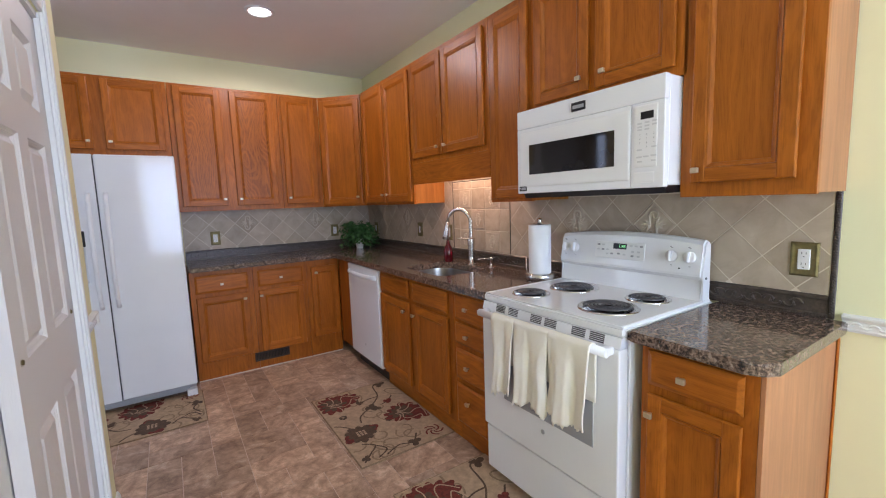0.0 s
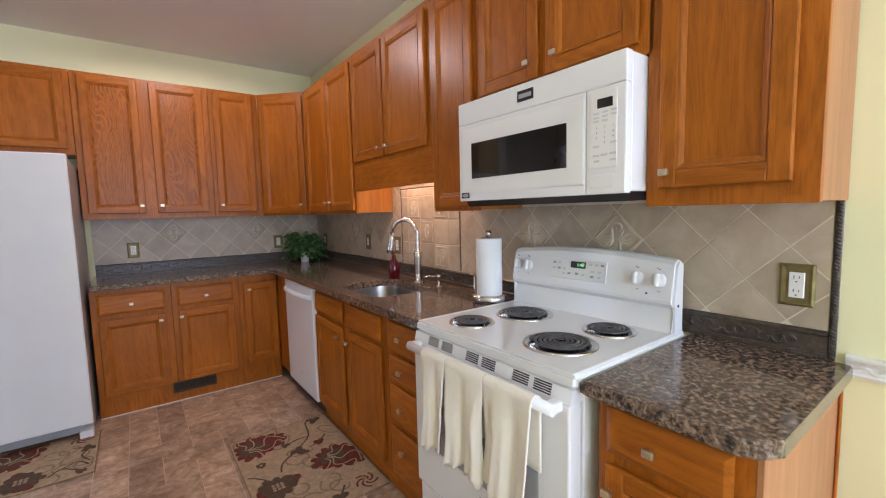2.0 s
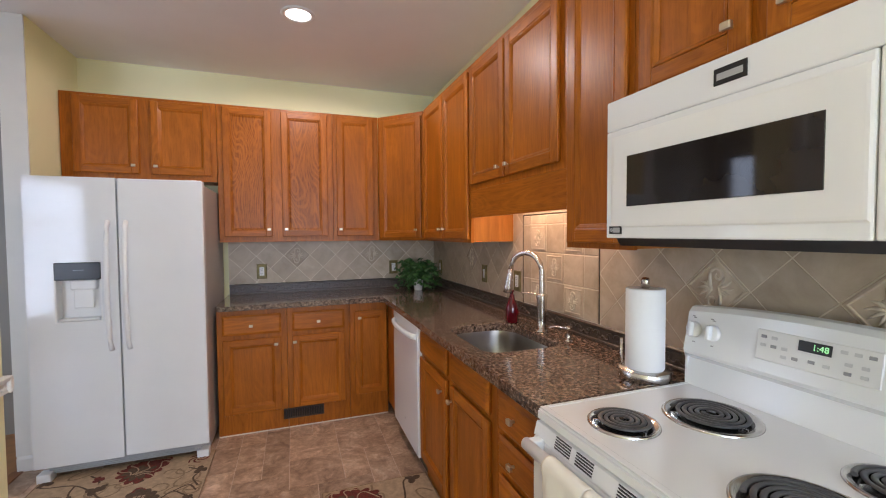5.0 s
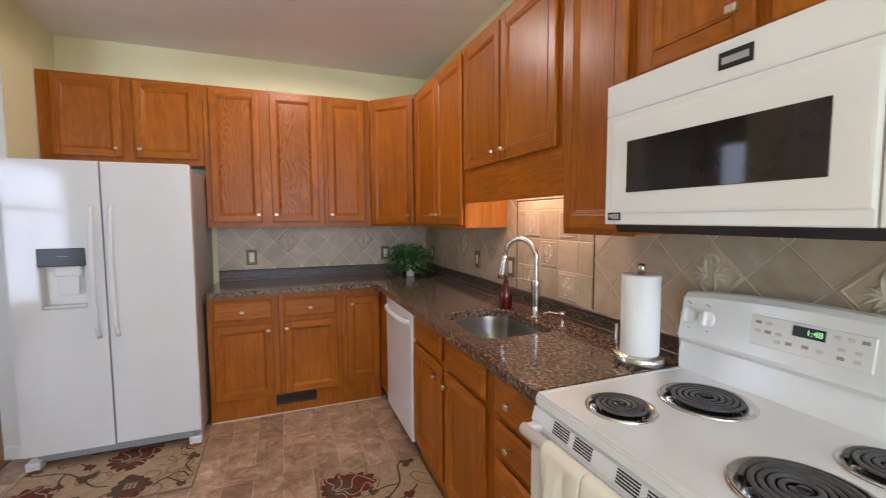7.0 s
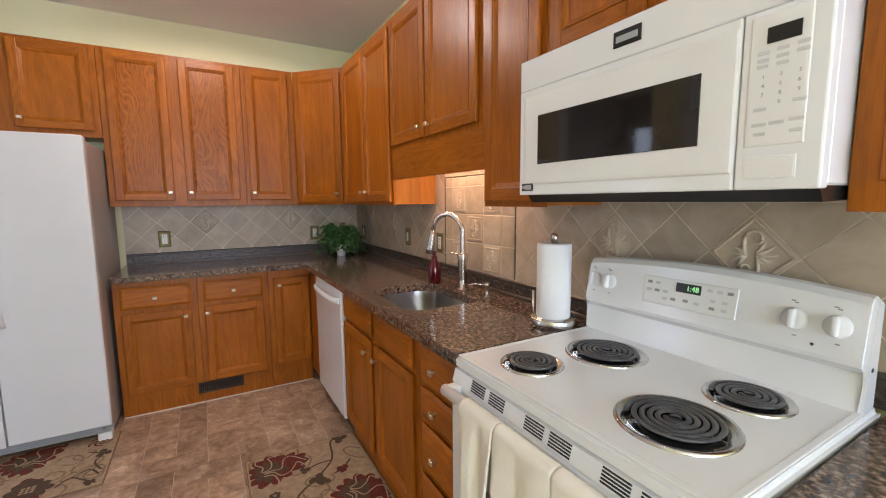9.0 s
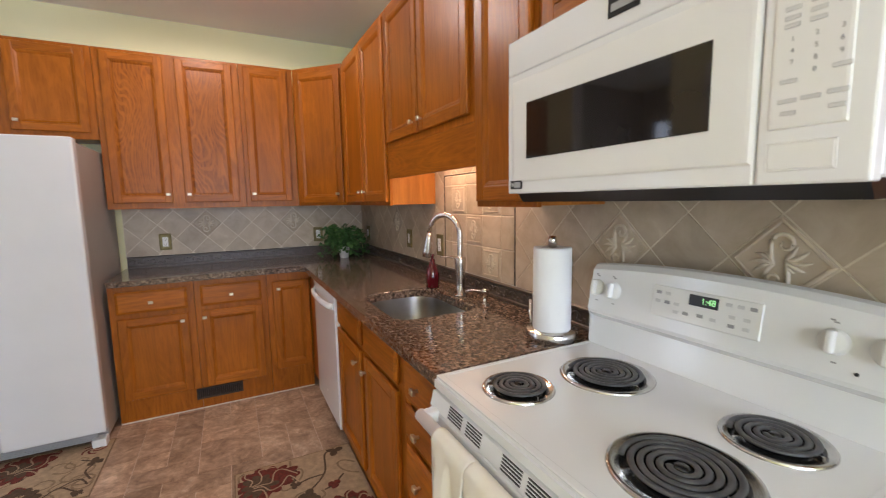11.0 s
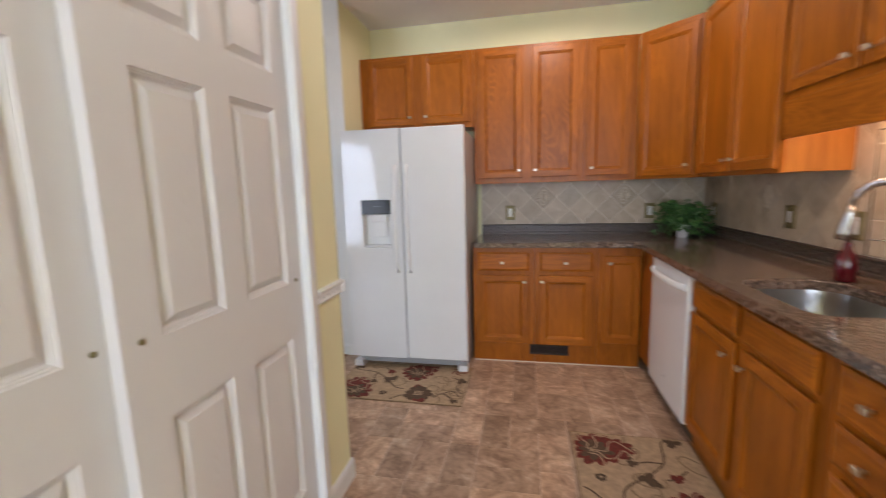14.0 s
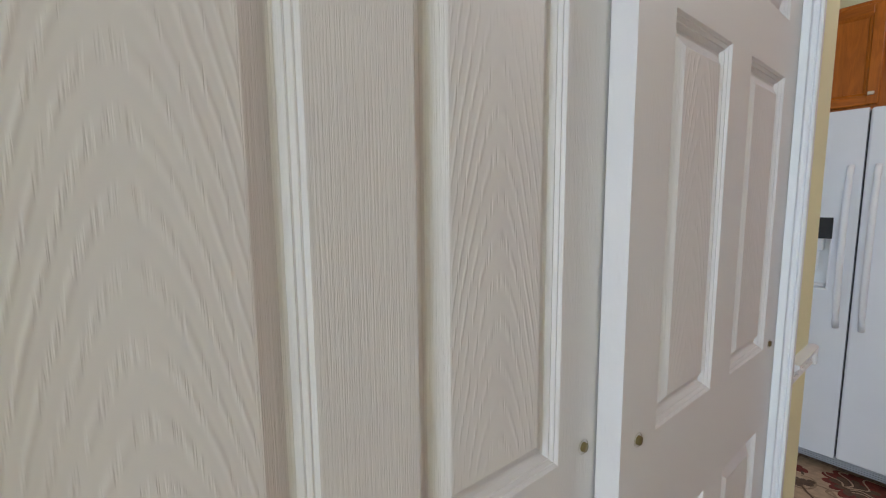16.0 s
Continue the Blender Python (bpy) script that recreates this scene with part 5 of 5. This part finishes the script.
def tile_field(parent, to_m, regions, u0, w0, accents, half=0.1062):
    """Diamond tiles laid over regions (u0, u1, z0, z1) of a wall; accents lists centres with carved relief."""
    for reg in regions:
        for i in range(-40, 41):
            for j in range(-4, 5):
                if (i + j) % 2:
                    continue
                cu, cz = u0 + i * half, w0 + j * half
                g = half - 0.0030
                poly = clip([(cu - g, cz), (cu, cz - g), (cu + g, cz), (cu, cz + g)], reg)
                if len(poly) < 3:
                    continue
                area2 = abs(sum(poly[k - 1][0] * poly[k][1] - poly[k][0] * poly[k - 1][1] for k in range(len(poly))))
                if area2 < 0.0006:
                    continue
                acc = any(abs(cu - a) < 0.03 and abs(cz - b) < 0.03 for a, b in accents)
                bm = bmesh.new()
                mu, mz = sum(p[0] for p in poly) / len(poly), sum(p[1] for p in poly) / len(poly)
                loc = [(p[0] - mu, p[1] - mz) for p in poly]
                fs = prism(bm, loc, "y", -0.007, -0.001)
                ob = part("tile", bm, TILE, parent, "", to_m(mu, mz))
                if acc:
                    b2_ = bmesh.new()
                    k = 0.0705
                    nest(b2_, -k, k, -k, k, [(0, 0), (0.001, -0.004), (0.006, -0.005), (0.009, -0.002), (0.010, -0.002)])
                    part("accent_tile", b2_, TILE, ob, "carved accent tile", pose(0, -0.007, 0, 0, 45, 0))
                    b3 = bmesh.new()
                    curls(b3, 1.5)
                    part("relief", b3, RELIEF, ob, "carved leaf scroll", pose(0, -0.0095, 0))


def on_east(u, z):
    return pose(0.0, -u, z, 0, 0, -90)


def on_north(u, z):
    return pose(u, 0.0, z)


setting("trim_grout_east", made(box, -0.0052, 0.0015, -3.866, -0.001, 0.99, 1.66), GROUT, "pale grout bed of the backsplash")
setting("trim_grout_north", made(box, -1.76, -0.0055, -0.0052, 0.0015, 0.99, 1.36), GROUT, "pale grout bed of the far backsplash")
ZT = 1.357
tile_field(wall_east, on_east, [(2.292, 3.864, 0.997, ZT), (0.004, 1.532, 0.997, ZT), (1.534, 1.642, 0.997, 1.643), (1.645, 2.29, 1.507, 1.643)], 3.67, 1.222, [(3.245, 1.222), (2.82, 1.222), (0.91, 1.222)])
tile_field(wall_north, on_north, [(-1.757, -0.004, 0.997, ZT)], -1.235, 1.222, [(-1.235, 1.222), (-0.598, 1.222)])
# framed square panel behind the faucet
for a, b, c, d in ((-2.290, -1.643, 1.497, 1.504), (-2.290, -2.284, 0.997, 1.497), (-1.649, -1.643, 0.997, 1.497)):
    part("panel_border", made(box, -0.009, -0.001, a, b, c, d, 0.002), BORDER, wall_east)
us, zs_ = [1.650, 1.728, 1.880, 2.032, 2.184, 2.283], [0.998, 1.146, 1.296, 1.446, 1.496]
for i in range(5):
    for j in range(4):
        a, b, c, d = us[i], us[i + 1], zs_[j], zs_[j + 1]
        bm = bmesh.new()
        hw, hh = (b - a) / 2 - 0.0015, (d - c) / 2 - 0.0015
        nest(bm, -hw, hw, -hh, hh, [(0, -0.001), (0, -0.006), (0.003, -0.008), (0.004, -0.008)])
        ob = part("tile", bm, TILE, wall_east, "", on_east((a + b) / 2, (c + d) / 2))
        if (i, j) in ((1, 2), (2, 1), (3, 0), (3, 2), (1, 0)):
            bm = bmesh.new()
            nest(bm, -hw + 0.012, hw - 0.012, -hh + 0.012, hh - 0.012, [(0, -0.008), (0.002, -0.012), (0.006, -0.012), (0.008, -0.010), (0.009, -0.010)])
            part("accent_tile", bm, TILE, ob, "carved accent tile")
            bm = bmesh.new()
            curls(bm, 1.05)
            part("relief", bm, RELIEF, ob, "carved leaf scroll", pose(0, -0.0105, 0))


# dark scroll border along the counters
def border(name, face, u0, u1, label):
    ob = tagged(_at(new(name), pose(0, 0, 0)), label, kind="structure")
    bm = bmesh.new()
    prof = [(0.0, 0.916), (0.012, 0.916), (0.012, 0.928), (0.008, 0.932), (0.008, 0.978), (0.014, 0.984), (0.014, 0.990), (0.008, 0.996), (0.0, 0.996)]
    a, b = [bm.verts.new(face(u0, z, o)) for o, z in prof], [bm.verts.new(face(u1, z, o)) for o, z in prof]
    n = len(prof)
    for i in range(n):
        bm.faces.new((a[i], a[(i + 1) % n], b[(i + 1) % n], b[i]))
    bm.faces.new(a), bm.faces.new(b)
    part("strip", bm, BORDER, ob)
    u, k = u0 + 0.04, 0
    bm = bmesh.new()
    while u < u1 - 0.04:
        sg = 1 if k % 2 else -1
        for s2 in (-1, 1):
            pts = [face(u + s2 * (0.008 + 0.020 * (1 - q / 20) * math.cos(q * 0.36)) + 0.0, 0.955 + sg * s2 * 0.019 * (1 - q / 22) * math.sin(q * 0.36), 0.0085) for q in range(15)]
            tube(bm, pts, [0.0056 * (1 - q / 24) for q in range(15)], 5)
        u, k = u + 0.062, k + 1
    part("scroll", bm, BORDER, ob)
    bm = bmesh.new()
    u = u0 + 0.004
    while u < u1:
        c = face(u, 0.922, 0.012)
        bmesh.ops.create_icosphere(bm, subdivisions=1, radius=0.0032, matrix=Matrix.Translation(c))
        u += 0.009
    part("bead", bm, BORDER, ob)


border("trim_border_end", lambda u, z, o: (-o, -u, z), 3.420, 3.866, "dark bronze scroll border above the counter end")
border("trim_border_long", lambda u, z, o: (-o, -u, z), 0.013, 2.850, "dark bronze scroll border behind the sink")
border("trim_border_far", lambda u, z, o: (u, -o, z), -1.757, -0.013, "dark bronze scroll border of the far counter")
rope = tagged(_at(new("trim_rope"), pose(0, 0, 0)), "dark bronze rope edging at the end of the tiles", kind="structure")
part("edge", made(box, -0.008, 0.0015, -3.884, -3.867, 0.916, 1.362, 0.002), BORDER, rope)
bm = bmesh.new()
for k in range(46):
    z = 0.925 + k * 0.0096
    tube(bm, [(-0.008, -3.882, z), (-0.010, -3.8755, z + 0.005), (-0.008, -3.869, z + 0.010)], 0.0030, 5)
part("twist", bm, BORDER, rope)

# ---------------------------------------------------------------- floor pieces
G = 0.152
nx, ny = int(2.83 / G) + 1, int(4.9 / G) + 1
rnd = random.Random(21)
used = [[False] * ny for _ in range(nx)]
near = []
for j in range(ny):
    for i in range(nx):
        if used[i][j]:
            continue
        opts = [(2, 2), (2, 1), (1, 2), (2, 1), (1, 1), (1, 2)]
        rnd.shuffle(opts)
        for a, b in opts + [(1, 1)]:
            if i + a <= nx and j + b <= ny and not any(used[i + p][j + q] for p in range(a) for q in range(b)):
                break
        for p in range(a):
            for q in range(b):
                used[i + p][j + q] = True
        near.append((-2.83 + i * G, -0.0 - (j + b) * G, a * G, b * G))
shared = {}
for x, y, a, b in near:
    x1, y1 = min(x + a, 0.0), min(y + b, 0.0)
    if x1 - x < 0.03 or x > -0.45 or y > -0.45 and x > -1.6:
        continue
    key = (round(x1 - x, 3), round(y1 - y, 3))
    if key not in shared:
        bm = bmesh.new()
        w, h = key[0] / 2 - 0.0016, key[1] / 2 - 0.0016
        box(bm, -w, w, -h, h, -0.004, 0.0, 0.0006)
        bmesh.ops.recalc_face_normals(bm, faces=bm.faces)
        me = bpy.data.meshes.new("floor_tile")
        bm.to_mesh(me)
        bm.free()
        me.materials.append(VINYL)
        shared[key] = me
    ob = new("floor_tile", shared[key])
    ob.parent, ob.location = floor, ((x + x1) / 2, (y + y1) / 2, 0.0)

rest = bmesh.new()
y = -4.9 - 0.012
while y > BACK + 0.02:
    x = -2.165
    while x < -0.02:
        x1, y1 = min(x + 2 * G, 0.0), max(y - 2 * G, BACK)
        box(rest, x + 0.0011, x1 - 0.0011, y1 + 0.0011, y - 0.0011, -0.004, 0.0)
        x += 2 * G
    y -= 2 * G
tagged(part("floor_tiles_beyond", rest, VINYL, floor), kind="stuff")
